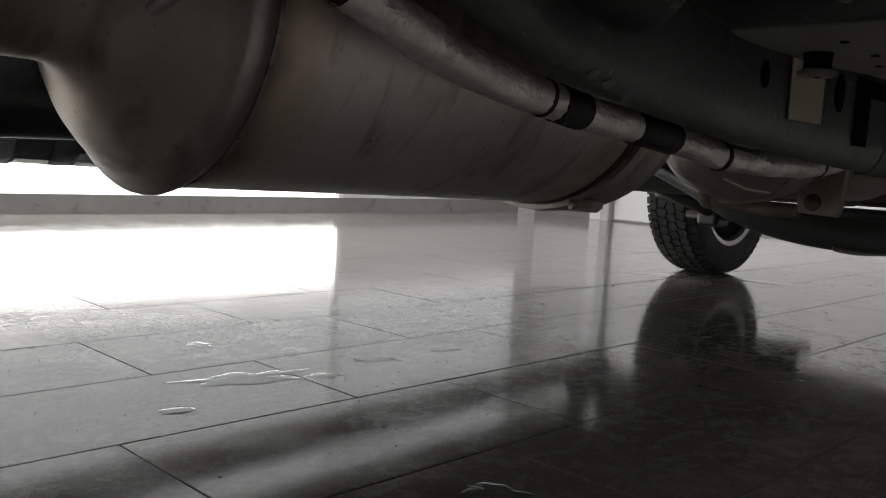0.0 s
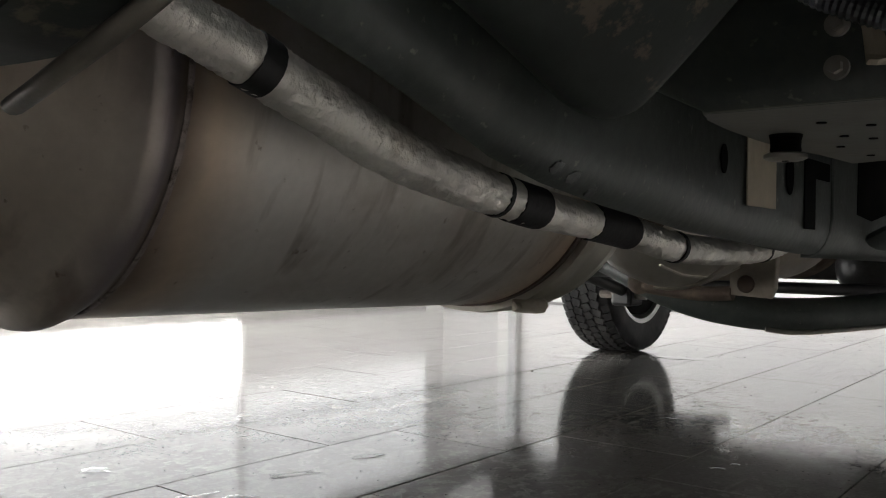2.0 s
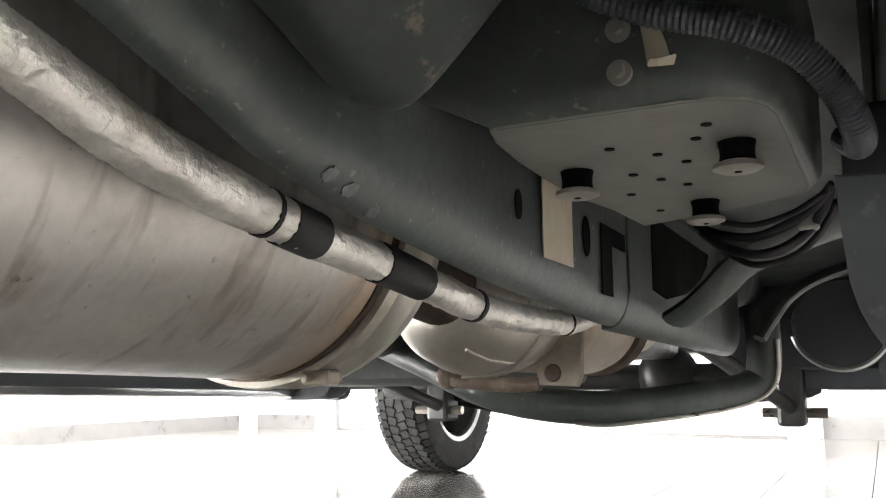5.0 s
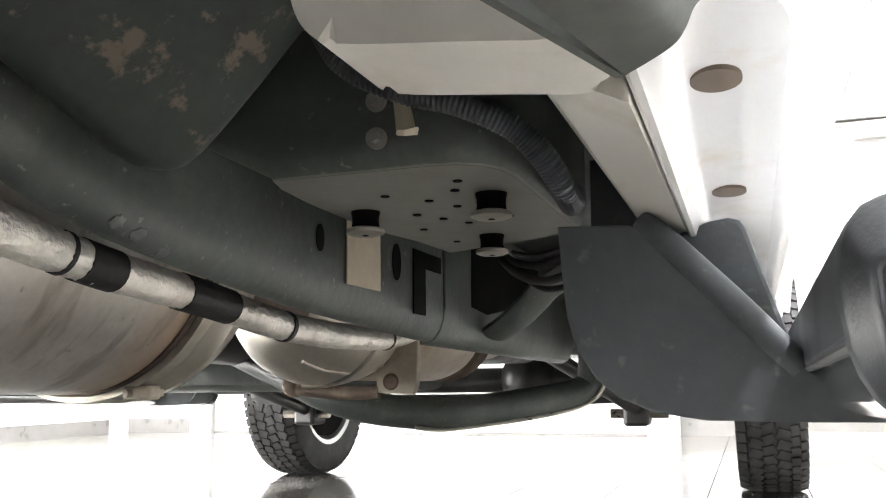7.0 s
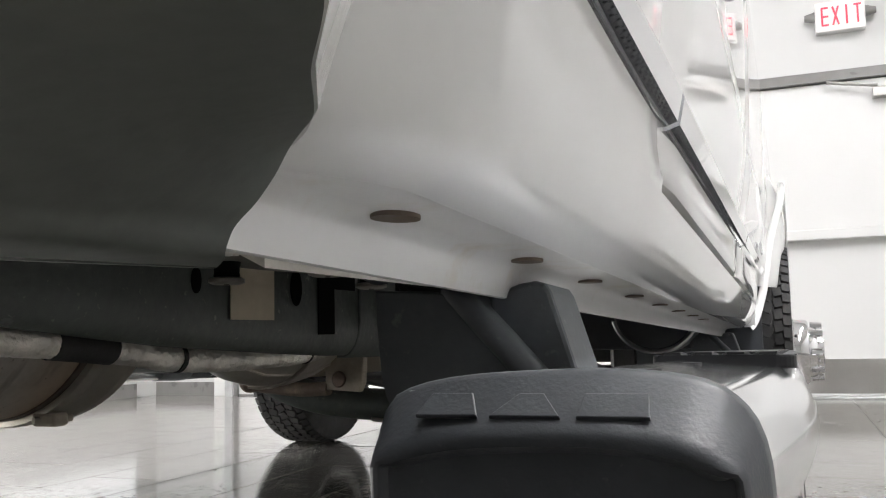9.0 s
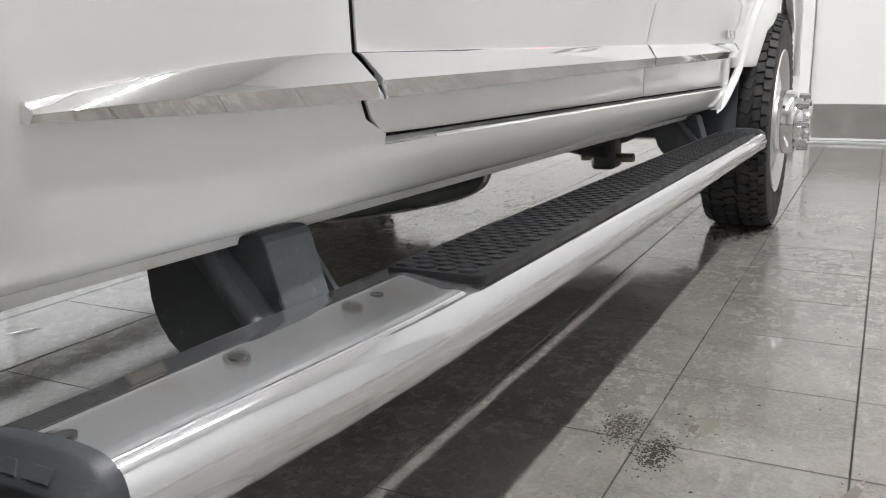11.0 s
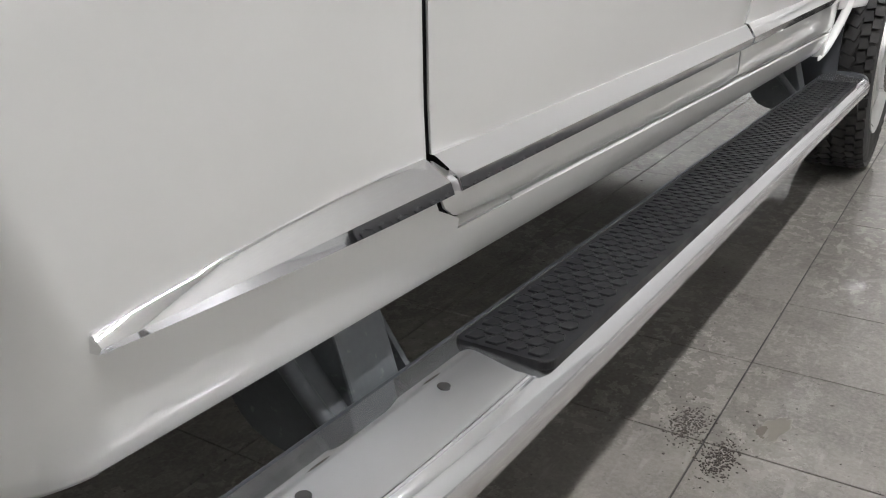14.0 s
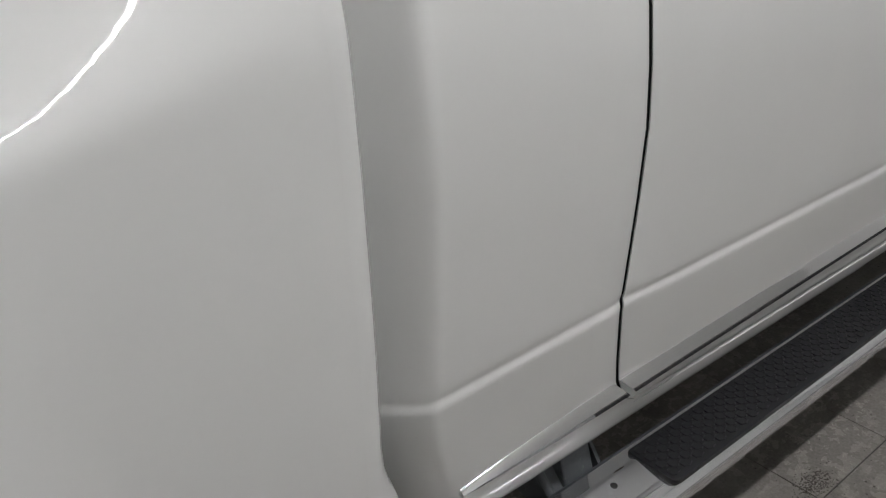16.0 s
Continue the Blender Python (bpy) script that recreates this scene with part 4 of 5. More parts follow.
part("sway_bar", sweep(curve_points([(-0.60, 1.30, 0.33), (-0.5, 1.28, 0.31), (0.2, 1.28, 0.305), (0.7, 1.28, 0.31), (0.80, 1.32, 0.33)], 4), 0.018), DARKSTEEL, truck, smooth=True)
both("axle_bracket", lambda: boxed(0.70, 0.775, 1.20, 1.30, 0.225, 0.40, bevel=0.012), DARKSTEEL, label="dark suspension bracket")
both("bracket_bolt", lambda: rod((0.66, 1.24, 0.262), (0.83, 1.24, 0.262), 0.014, seg=8), STEEL, label="steel pivot bolt")
both("control_arm", lambda: rod((0.74, 1.25, 0.27), (0.64, 0.35, 0.44), 0.019), DARKSTEEL)
LINING = [(0.78, 0.50), (1.135, 0.50), (1.135, 0.49), (0.78, 0.49)]
part("wheel_liner", spin(LINING, (0, AXLE, 0.40), "x", 36, 198, -10), PLASTIC, truck, "black plastic wheel arch liner", smooth=True)
part("mud_flap", spin([(0.975, 0.497), (1.135, 0.497), (1.135, 0.487), (0.975, 0.487)], (0, AXLE, 0.40), "x", 8, 9, 188.5), PLASTIC, truck, "black plastic flap behind the front wheel", smooth=True)
part("wheel_liner", mirror(spin(LINING, (0, AXLE, 0.40), "x", 36, 198, -10)), PLASTIC, truck, "black plastic wheel arch liner", smooth=True)
part("gearbox_beam", prism(softened([(0.44, 0.345), (0.60, 0.345), (0.64, 0.37), (0.64, 0.46), (0.42, 0.46), (0.40, 0.37)], 1), -0.46, 0.34, "x"), FRAMEBLACK, truck, "black steel beam under the gearbox", smooth=True)
# made-up dark backdrop, hides the bright wall behind the drum
part("backdrop_panel", boxed(0.56, 1.04, 1.06, 1.085, 0.50, 0.70, bevel=0.006), PLASTIC, truck, "added black panel that closes a bright gap")
part("oil_pan", boxed(0.0, 0.40, 0.75, 1.45, 0.42, 0.62, bevel=0.04, seg=3), DARKSTEEL, truck, smooth=True)
part("gearbox", rod((0.19, -0.45, 0.52), (0.19, 0.8, 0.54), 0.11, 0.17, 24), DARKSTEEL, truck, smooth=True)
part("drive_shaft", rod((0.19, -3.0, 0.395), (0.19, -0.45, 0.455), 0.044), DARKSTEEL, truck, smooth=True)
drum = spin([(0.80, 0.0), (0.80, 0.098), (0.806, 0.104), (0.82, 0.106), (0.95, 0.112), (1.0, 0.10), (1.02, 0.0)], (0.893, 0, 0.482), "y", 44)
part("liner_drum", drum, PLASTIC, truck, "round black plastic shield", smooth=True)
# pale arc gives the light caught by the lower rim
part("drum_rim", spin([(0.80, 0.100), (0.795, 0.107), (0.80, 0.112), (0.812, 0.112), (0.812, 0.104)], (0.893, 0, 0.482), "y", 44, 150, -165), GALV, truck, "pale arc for the lit lower rim", smooth=True)


# ---- frame ----
def rail():
    """A channel whose bottom sweeps up towards the rear."""
    ys = [-3.65, -2.2, -1.75, -1.5, -1.35, -1.28, -1.21, -1.16, -1.12, -1.07, -1.0, -0.87, -0.7, -0.60, 0.0, 0.16]
    low = [0.60, 0.60, 0.59, 0.556, 0.523, 0.505, 0.486, 0.470, 0.456, 0.446, 0.437, 0.424, 0.414, 0.409, 0.400, 0.398]
    rows = []
    for y, z in zip(ys, low):
        rows.append([(0.733, y, z + 0.155), (0.757, y, z + 0.155), (0.757, y, z + 0.034), (0.7555, y, z + 0.022), (0.752, y, z + 0.012), (0.747, y, z + 0.005), (0.742, y, z + 0.001), (0.737, y, z), (0.733, y, z + 0.004)])
    bm = bmesh.new()
    grid = [[bm.verts.new(p) for p in r] for r in rows]
    n = len(rows[0])
    for a, b in zip(grid, grid[1:]):
        for k in range(n):
            bm.faces.new((a[k], a[(k + 1) % n], b[(k + 1) % n], b[k]))
    bm.faces.new(grid[0])
    bm.faces.new(grid[-1][::-1])
    return bm


def rail_sleeve():
    out = [(0.728, 0.56), (0.7595, 0.56), (0.7595, 0.445), (0.7575, 0.431), (0.753, 0.418), (0.747, 0.410), (0.738, 0.4055), (0.728, 0.4055)]
    bm = prism(out, -0.56, 0.17, bevel=0.003)
    for v in bm.verts:
        v.co.z -= 0.014 * (v.co.y + 0.56)
    return bm


frame_rail = both("frame_rail", rail, FRAMEBLACK, label="black painted steel frame rail", smooth=True)
both("rail_sleeve", rail_sleeve, FRAMEBLACK, label="black frame sleeve", smooth=True)
frame_rail = [o for o in truck.children if o.name.startswith("frame_rail")][0]
both("front_rail", lambda: sweep([(0.69, 0.05, 0.50), (0.69, 0.3, 0.54), (0.64, 1.0, 0.62), (0.62, 2.45, 0.60)], 0.07, 12), FRAMEBLACK, smooth=True)
part("frame_label", boxed(0.7585, 0.7595, -0.806, -0.737, 0.446, 0.512), LABEL, frame_rail, "dirty beige paper label")
# flat black pieces on the rail stand for its shaded openings
for y, z, r in ((-0.852, 0.478, 0.008), (-0.695, 0.478, 0.013)):
    hole = rod((0.7575, y, z), (0.7585, y, z), r, seg=20)
    bmesh.ops.scale(hole, vec=(1, 0.8, 1.35), space=Matrix.Translation((0, -y, -z)), verts=hole.verts)
    part("rail_hole", hole, GAPBLACK, frame_rail, "black disc for the shade in a rail hole")
slot = boxed(0.7575, 0.7587, -0.652, -0.618, 0.432, 0.497)
box(slot, 0.7575, 0.7587, -0.62, -0.57, 0.480, 0.497)
part("rail_slot", slot, GAPBLACK, frame_rail, "black plate for the shade in a rail slot")
for k, (x, y, z) in enumerate(((0.749, -1.073, 0.454), (0.748, -1.054, 0.450), (0.745, -1.027, 0.444))):
    spot = bmesh.new()
    rim = [(0.0075 * (0.7 + 0.45 * noise.noise(Vector((math.cos(a) * 2, math.sin(a) * 2, 7.0 * k)))) * math.cos(a), 0.005 * (0.8 + 0.5 * noise.noise(Vector((math.cos(a) * 3, math.sin(a) * 3, 3.0 + k)))) * math.sin(a)) for a in [6.283 * i / 26 for i in range(26)]]
    prism(rim, -0.001, 0.0006, "z", bm=spot)
    turn = Vector((0.78, -0.1, -0.62)).to_track_quat("Z", "Y").to_matrix().to_4x4()
    bmesh.ops.transform(spot, matrix=Matrix.Translation((x, y, z)) @ turn @ Matrix.Rotation(radians(20), 4, "Z"), verts=spot.verts)
    part("scuff", spot, SCUFF, frame_rail, "scuffed grey patch")

# cab mount bracket on the rail
PLATE = [(0.803, -1.0), (0.900, -1.0), (0.918, -0.997), (0.932, -0.988), (0.940, -0.974), (0.9435, -0.955), (0.944, -0.765), (0.938, -0.744), (0.891, -0.712), (0.862, -0.695), (0.800, -0.662), (0.797, -0.748), (0.788, -0.80), (0.786, -0.86), (0.788, -0.927), (0.793, -0.974), (0.797, -0.992)]
mount = part("cab_mount", prism(PLATE, 0.488, 0.494, "z", bevel=0.002), DUSTYFRAME, truck, "dusty black steel cab mount box")


def mount_wall():
    """The upright walls of the mount, rounded into its floor and round its outer corner."""
    path = [((0.757, -1.0), (0, -1)), ((0.78, -1.0), (0, -1)), ((0.803, -1.0), (0, -1)), ((0.85, -1.0), (0, -1)), ((0.900, -1.0), (0, -1)), ((0.918, -0.997), (0.26, -0.97)), ((0.932, -0.988), (0.64, -0.77)), ((0.940, -0.974), (0.9, -0.43)), ((0.9435, -0.955), (1, -0.1)), ((0.944, -0.90), (1, 0)), ((0.944, -0.83), (1, 0)), ((0.944, -0.765), (1, 0.1)), ((0.938, -0.744), (0.8, 0.6))]
    rows = [[(x + nx * o, y + ny * o, z + 0.5 * max(0, 0.803 - x) * max(0, (0.61 - z) / 0.122)) for o, z in ((-0.004, 0.4878), (0.001, 0.4890), (0.0045, 0.4925), (0.0065, 0.4985), (0.007, 0.507), (0.0075, 0.55), (0.008, 0.61))] for (x, y), (nx, ny) in path]
    return sheet(rows, 0.003, (0, 0, 1))


part("mount_wall", mount_wall(), FRAMEBLACK, mount, "black side wall with rounded corner", smooth=True)
for x, y in ((0.914, -0.912), (0.812, -0.886), (0.868, -0.751)):
    puck = spin([(0.475, 0.0), (0.475, 0.0090), (0.4775, 0.0100), (0.4795, 0.0096), (0.484, 0.0098), (0.486, 0.0104), (0.4877, 0.0106), (0.4877, 0.0)], (x, y, 0), "z", 24)
    part("rubber_bush", puck, GAPBLACK, mount, "black rubber bush", smooth=True)
    disc = spin([(0.4705, 0.0), (0.4705, 0.0105), (0.472, 0.0138), (0.4745, 0.0138), (0.476, 0.010), (0.476, 0.0)], (x, y, 0), "z", 28)
    part("washer", disc, DUSTSTEEL, mount, "dusty steel washer", smooth=True)
    part("washer_hole", rod((x, y, 0.4701), (x, y, 0.471), 0.0022, seg=10), GAPBLACK, mount)
# black dots, here and on the washers, stand for shaded holes
for x, y in ((0.846, -0.93), (0.868, -0.905), (0.880, -0.88), (0.894, -0.855), (0.905, -0.83), (0.842, -0.86), (0.855, -0.838), (0.868, -0.815), (0.825, -0.80), (0.895, -0.93), (0.905, -0.955), (0.83, -0.73)):
    part("plate_hole", rod((x, y, 0.4872), (x, y, 0.4884), 0.0030, seg=10), GAPBLACK, mount, "small black dot for a shaded hole")
for z in (0.504, 0.526):
    bolt = rod((0.874, -1.010, z), (0.874, -1.005, z), 0.0062, seg=20)
    cyl(bolt, (0.874, -1.015, z), (0.874, -1.010, z), 0.0038, seg=6)
    part("bolt", bolt, DUSTSTEEL, mount, "flanged steel bolt")
tagp = sheet([[(0.884, -1.0125, 0.534), (0.8855, -1.0128, 0.527), (0.887, -1.013, 0.518), (0.8885, -1.0145, 0.508), (0.8895, -1.0165, 0.5025), (0.8915, -1.0200, 0.5040)],
              [(0.889, -1.0140, 0.533), (0.8905, -1.0143, 0.526), (0.892, -1.0145, 0.517), (0.8935, -1.0160, 0.507), (0.8945, -1.0180, 0.5015), (0.8965, -1.0215, 0.5030)],
              [(0.8925, -1.0125, 0.532), (0.894, -1.0128, 0.525), (0.897, -1.013, 0.516), (0.8995, -1.0145, 0.506), (0.9015, -1.0165, 0.5015), (0.9035, -1.0200, 0.5045)]], 0.0025, (0, 1, 0))
part("clip", tagp, LABEL, mount, "beige plastic clip")
part("wiring_tag", sheet([[(0.862, -1.034, 0.566), (0.878, -1.031, 0.541)], [(0.875, -1.034, 0.564), (0.890, -1.031, 0.540)]], 0.0015, (0, 1, 0)), LABEL, mount, "beige tag with unreadable print")
for k in range(3):
    part("print_mark", boxed(0.8735 + 0.003 * k, 0.8750 + 0.003 * k, -1.0345, -1.0338, 0.5470 - 0.0028 * k, 0.5510 - 0.0028 * k), GAPBLACK, mount)

ribs = curve_points([(0.838, -1.021, 0.588), (0.846, -1.021, 0.567), (0.861, -1.021, 0.545), (0.894, -1.0205, 0.5265), (0.926, -1.0175, 0.516), (0.953, -1.007, 0.503), (0.968, -0.995, 0.487), (0.976, -0.978, 0.471), (0.976, -0.955, 0.468), (0.970, -0.92, 0.48)], 22)
part("corrugated_conduit", sweep(ribs, lambda i, a: 0.0070 if i % 2 else 0.0078, 16), PLASTIC, truck, "black corrugated wiring conduit")
for pts, r in (([(0.952, -0.70, 0.498), (0.944, -0.69, 0.482), (0.927, -0.68, 0.465), (0.905, -0.68, 0.455), (0.884, -0.67, 0.457), (0.865, -0.66, 0.466), (0.846, -0.64, 0.482)], 0.0042),
               ([(0.955, -0.71, 0.500), (0.938, -0.70, 0.484), (0.915, -0.69, 0.473), (0.890, -0.67, 0.470), (0.86, -0.65, 0.478), (0.835, -0.60, 0.495)], 0.0038),
               ([(0.956, -0.69, 0.490), (0.938, -0.66, 0.468), (0.915, -0.64, 0.455), (0.888, -0.63, 0.452), (0.868, -0.62, 0.462), (0.84, -0.60, 0.485)], 0.0030),
               ([(0.95, -0.72, 0.492), (0.925, -0.71, 0.480), (0.895, -0.70, 0.475), (0.870, -0.69, 0.481)], 0.0024)):
    part("wiring_loom", sweep(curve_points(pts, 8), r, 10), TAPE, truck, "taped black wiring loom", smooth=True)
part("loom_clip", boxed(0.926, 0.942, -0.690, -0.676, 0.470, 0.486, bevel=0.003), DUSTSTEEL, truck, "small grey loom clip")
part("bracket_arm", sweep(curve_points([(0.772, -0.40, 0.425), (0.80, -0.42, 0.438), (0.826, -0.44, 0.455), (0.852, -0.45, 0.476), (0.90, -0.44, 0.50), (0.99, -0.42, 0.53)], 8), 0.024, 12, 0.5), FRAMEBLACK, truck, "black curved steel arm", smooth=True)
part("bracket_arm", sweep(curve_points([(0.80, 0.09, 0.42), (0.822, 0.10, 0.455), (0.85, 0.10, 0.49), (0.90, 0.12, 0.52), (1.0, 0.14, 0.55)], 6), 0.017, 12, 0.6), FRAMEBLACK, truck, "black curved steel arm", smooth=True)
# black plate laid on the sleeve for the shade inside its pocket
part("rail_pocket", prism([(-0.462, 0.535), (-0.466, 0.452), (-0.40, 0.447), (-0.29, 0.462), (-0.24, 0.474), (-0.18, 0.492), (-0.13, 0.515), (-0.11, 0.535)], 0.7597, 0.7605, "x"), GAPBLACK, frame_rail, "black plate for the shade in a rail pocket")
# panel added to keep bright background out of the gap under the rail
part("lower_backdrop", boxed(0.62, 0.97, 1.0, 1.016, 0.378, 0.515, bevel=0.006), PLASTIC, truck, "added black panel that closes a bright lower gap")

# dirty tank outboard of the rail
def tank_mesh():
    """A tank that hugs the rail and rises with it towards the rear."""
    outline = softened([(0.766, 0.495), (0.775, 0.473), (0.79, 0.467), (0.806, 0.477), (0.89, 0.556), (0.955, 0.615), (0.965, 0.64), (0.965, 0.72), (0.766, 0.72)])
    stations = [(-1.72, 0.0), (-1.5, 0.0), (-1.35, 0.0), (-1.28, 0.0), (-1.21, 0.0), (-1.16, 0.0), (-1.12, 0.0), (-1.105, 0.0006), (-1.096, 0.0022), (-1.088, 0.005), (-1.0815, 0.009), (-1.077, 0.0145), (-1.0745, 0.021)]
    bm = bmesh.new()
    rings = []
    for y, inset in stations:
        up = float(np.interp(y, [-1.72, -1.5, -1.35, -1.28, -1.21, -1.16, -1.12, -1.08], [0.135, 0.108, 0.075, 0.057, 0.038, 0.022, 0.008, 0.0]))
        ring = []
        for x, z in outline:
            toward = (Vector((0.87, 0.64)) - Vector((x, z))).normalized() * inset
            ring.append(bm.verts.new((x + toward.x, y, min(z + up, 0.76) + toward.y)))
        rings.append(ring)
    n = len(outline)
    for a, b in zip(rings, rings[1:]):
        for k in range(n):
            bm.faces.new((a[k], a[(k + 1) % n], b[(k + 1) % n], b[k]))
    bm.faces.new(rings[0][::-1])
    bm.faces.new(rings[-1])
    bmesh.ops.recalc_face_normals(bm, faces=bm.faces)
    return bm


part("fluid_tank", tank_mesh(), TANKBLACK, truck, "black plastic tank splashed with dried mud", smooth=True)

# ---- exhaust ----
AX, AZ = 0.507, 0.503
can = spin([(-1.40, 0.059), (-1.318, 0.0605), (-1.308, 0.062), (-1.301, 0.067), (-1.295, 0.078), (-1.288, 0.0945), (-1.279, 0.110), (-1.268, 0.1225), (-1.2585, 0.1305), (-1.2555, 0.1345), (-1.2525, 0.1395), (-1.2485, 0.1424), (-1.2445, 0.1430), (-1.2405, 0.1415), (-1.2365, 0.1390), (-1.2335, 0.1375), (-1.225, 0.1375), (-1.0, 0.141), (-0.82, 0.145), (-0.80, 0.145)], (AX, 0, AZ), "y", 72)
exhaust = part("exhaust_canister", can, MUFFLER, truck, "large heat-tinted steel exhaust canister", smooth=True)
part("weld_bead", spin([(-1.2330, 0.1365), (-1.2325, 0.1384), (-1.231, 0.1388), (-1.2295, 0.1384), (-1.2290, 0.1365)], (AX, 0, AZ), "y", 72), WELD, exhaust, "dark brown exhaust steel seam", smooth=True)
part("inlet_pipe", sweep(curve_points([(AX, -1.39, AZ), (AX, -1.48, AZ + 0.01), (AX + 0.02, -1.8, AZ + 0.03), (AX + 0.02, -2.4, AZ + 0.05)], 6), 0.058, 24), MUFFLER, exhaust, smooth=True)
band = spin([(-0.825, 0.1455), (-0.825, 0.152), (-0.812, 0.1535), (-0.805, 0.149), (-0.785, 0.149), (-0.778, 0.1535), (-0.765, 0.152), (-0.762, 0.143), (-0.757, 0.05)], (AX, 0, AZ), "y", 72)
part("band_clamp", band, BRIGHTBAND, exhaust, "wide bright steel band clamp", smooth=True)
part("joint_ring", spin([(-0.834, 0.1445), (-0.834, 0.1466), (-0.8265, 0.1466), (-0.8265, 0.1445)], (AX, 0, AZ), "y", 72), DARKBROWN, exhaust, "thin dark joint line", smooth=True)
# pipe coloured dark to give the shade between clamp and shield
part("outlet_pipe", rod((AX, -0.76, AZ), (0.505, -0.44, 0.468), 0.05, 0.05, 28), DARKBROWN, exhaust, smooth=True)
lug = boxed(0.555, 0.583, -0.826, -0.808, 0.353, 0.366, bevel=0.003)
cyl(lug, (0.562, -0.830, 0.359), (0.574, -0.796, 0.359), 0.0035)
part("clamp_lug", lug, CASTIRON, exhaust, "small steel clamp lug")
BX, BZ = 0.505, 0.468
part("heat_shield", spin([(-0.478, 0.048), (-0.472, 0.066), (-0.455, 0.083), (-0.425, 0.097), (-0.38, 0.106), (-0.34, 0.108), (-0.29, 0.102), (-0.268, 0.094), (-0.262, 0.085)], (BX, 0, BZ), "y", 48), BRIGHTBAND, exhaust, "dented bright heat shield", smooth=True)
shield_seam = sweep([(BX + 0.108 * math.cos(radians(a)), -0.375, BZ + 0.108 * math.sin(radians(a))) for a in range(-100, 40, 10)], 0.003, 6)
part("shield_seam", shield_seam, STEEL, exhaust)
cat = spin([(-0.262, 0.06), (-0.255, 0.098), (-0.245, 0.100), (-0.05, 0.102), (0.07, 0.102), (0.10, 0.098), (0.12, 0.086), (0.20, 0.084), (0.26, 0.08), (0.32, 0.06), (0.45, 0.055)], (BX, 0, BZ), "y", 48)
part("catalyst_body", cat, TANSTEEL, exhaust, "dusty tan steel catalyst body", smooth=True)
part("joint_clamp", spin([(0.125, 0.086), (0.127, 0.100), (0.134, 0.104), (0.150, 0.096), (0.164, 0.104), (0.171, 0.100), (0.173, 0.085)], (BX, 0, BZ), "y", 48), RUST, exhaust, "rusty joint clamp", smooth=True)
for a in (-70, -38):
    crease = sweep([(BX + r * math.cos(radians(a + 5 * k)), y, BZ + r * math.sin(radians(a + 5 * k))) for k, (y, r) in enumerate(((-0.46, 0.080), (-0.43, 0.0955), (-0.39, 0.1045), (-0.34, 0.108), (-0.29, 0.102)))], 0.0022, 6)
    part("shield_crease", crease, BRIGHTBAND, exhaust)
hang = prism([(0.548, 0.350), (0.604, 0.347), (0.610, 0.36), (0.614, 0.43), (0.590, 0.432), (0.586, 0.40), (0.560, 0.395), (0.546, 0.40)], -0.262, -0.246, bevel=0.002)
part("hanger_bracket", hang, CASTIRON, exhaust, "rusty cast hanger bracket")
# dark disc on the bracket face gives the depth of the bolt hole
part("bracket_hole", spin([(-0.2655, 0.0), (-0.2655, 0.0105), (-0.263, 0.0125), (-0.263, 0.0)], (0.571, 0, 0.366), "y", 20), DARKBROWN, exhaust, "dark disc for the shade in a bolt hole")
strap = sweep(curve_points([(0.40, -0.25, 0.362), (0.43, -0.255, 0.356), (0.50, -0.255, 0.350), (0.55, -0.255, 0.352)], 5), 0.011, 10)
bmesh.ops.create_uvsphere(strap, u_segments=12, v_segments=8, radius=0.018, matrix=Matrix.Translation((0.405, -0.25, 0.362)))
part("flange_strap", strap, RUST, exhaust, "rusty flange ear", smooth=True)

# foil-wrapped line
LINE = curve_points([(0.715, -1.42, 0.55), (0.702, -1.31, 0.509), (0.700, -1.255, 0.492), (0.700, -1.20, 0.474), (0.701, -1.14, 0.455), (0.705, -1.04, 0.437), (0.700, -0.93, 0.428), (0.697, -0.86, 0.421), (0.700, -0.80, 0.413), (0.697, -0.68, 0.410), (0.694, -0.57, 0.413), (0.700, -0.50, 0.425)], 44)


def wrinkle(i, a):
    """Radius of the wrapped line: soft lumps and sharp slanting creases."""
    p = Vector((2.4 * math.cos(a) + 0.5 * math.sin(0.05 * i), 2.4 * math.sin(a), 0.16 * i))
    slant = noise.noise(Vector((3.2 * math.cos(a), 3.2 * math.sin(a) + 0.10 * i, 0.40 * i)))
    return 0.0117 + 0.0016 * math.exp(-((LINE[i].y + 1.15) / 0.075) ** 2) + 0.0007 * noise.noise(p * 0.6) + 0.0018 * (0.4 - abs(slant)) + 0.0006 * noise.noise(p * 3.1)


foil_line = part("foil_wrapped_line", sweep(LINE, wrinkle, 40), FOIL, truck, "crinkled silver foil-wrapped pipe", smooth=True)
for y0, y1 in ((-1.244, -1.233), (-1.067, -1.064), (-1.052, -1.022), (-0.950, -0.920), (-0.920, -0.885), (-0.807, -0.802), (-0.575, -0.572)):
    f = lambda y: [float(np.interp(y, [p.y for p in LINE], [p[c] for p in LINE])) for c in (0, 2)]
    ys = np.linspace(y0, y1, 6)
    part("tape_band", sweep([(f(y)[0], y, f(y)[1]) for y in ys], 0.0133, 18), TAPE, foil_line, "wrapped black tape", smooth=True)

# crossmember under the gearbox
xm = sweep(curve_points([(-0.30, 0.03, 0.47), (0.05, 0.0, 0.45), (0.25, -0.08, 0.40), (0.40, -0.13, 0.345), (0.50, -0.11, 0.320), (0.60, -0.05, 0.314), (0.72, 0.07, 0.329), (0.782, 0.122, 0.346), (0.80, 0.13, 0.38), (0.80, 0.13, 0.47)], 8), 0.031, 14, 0.85)
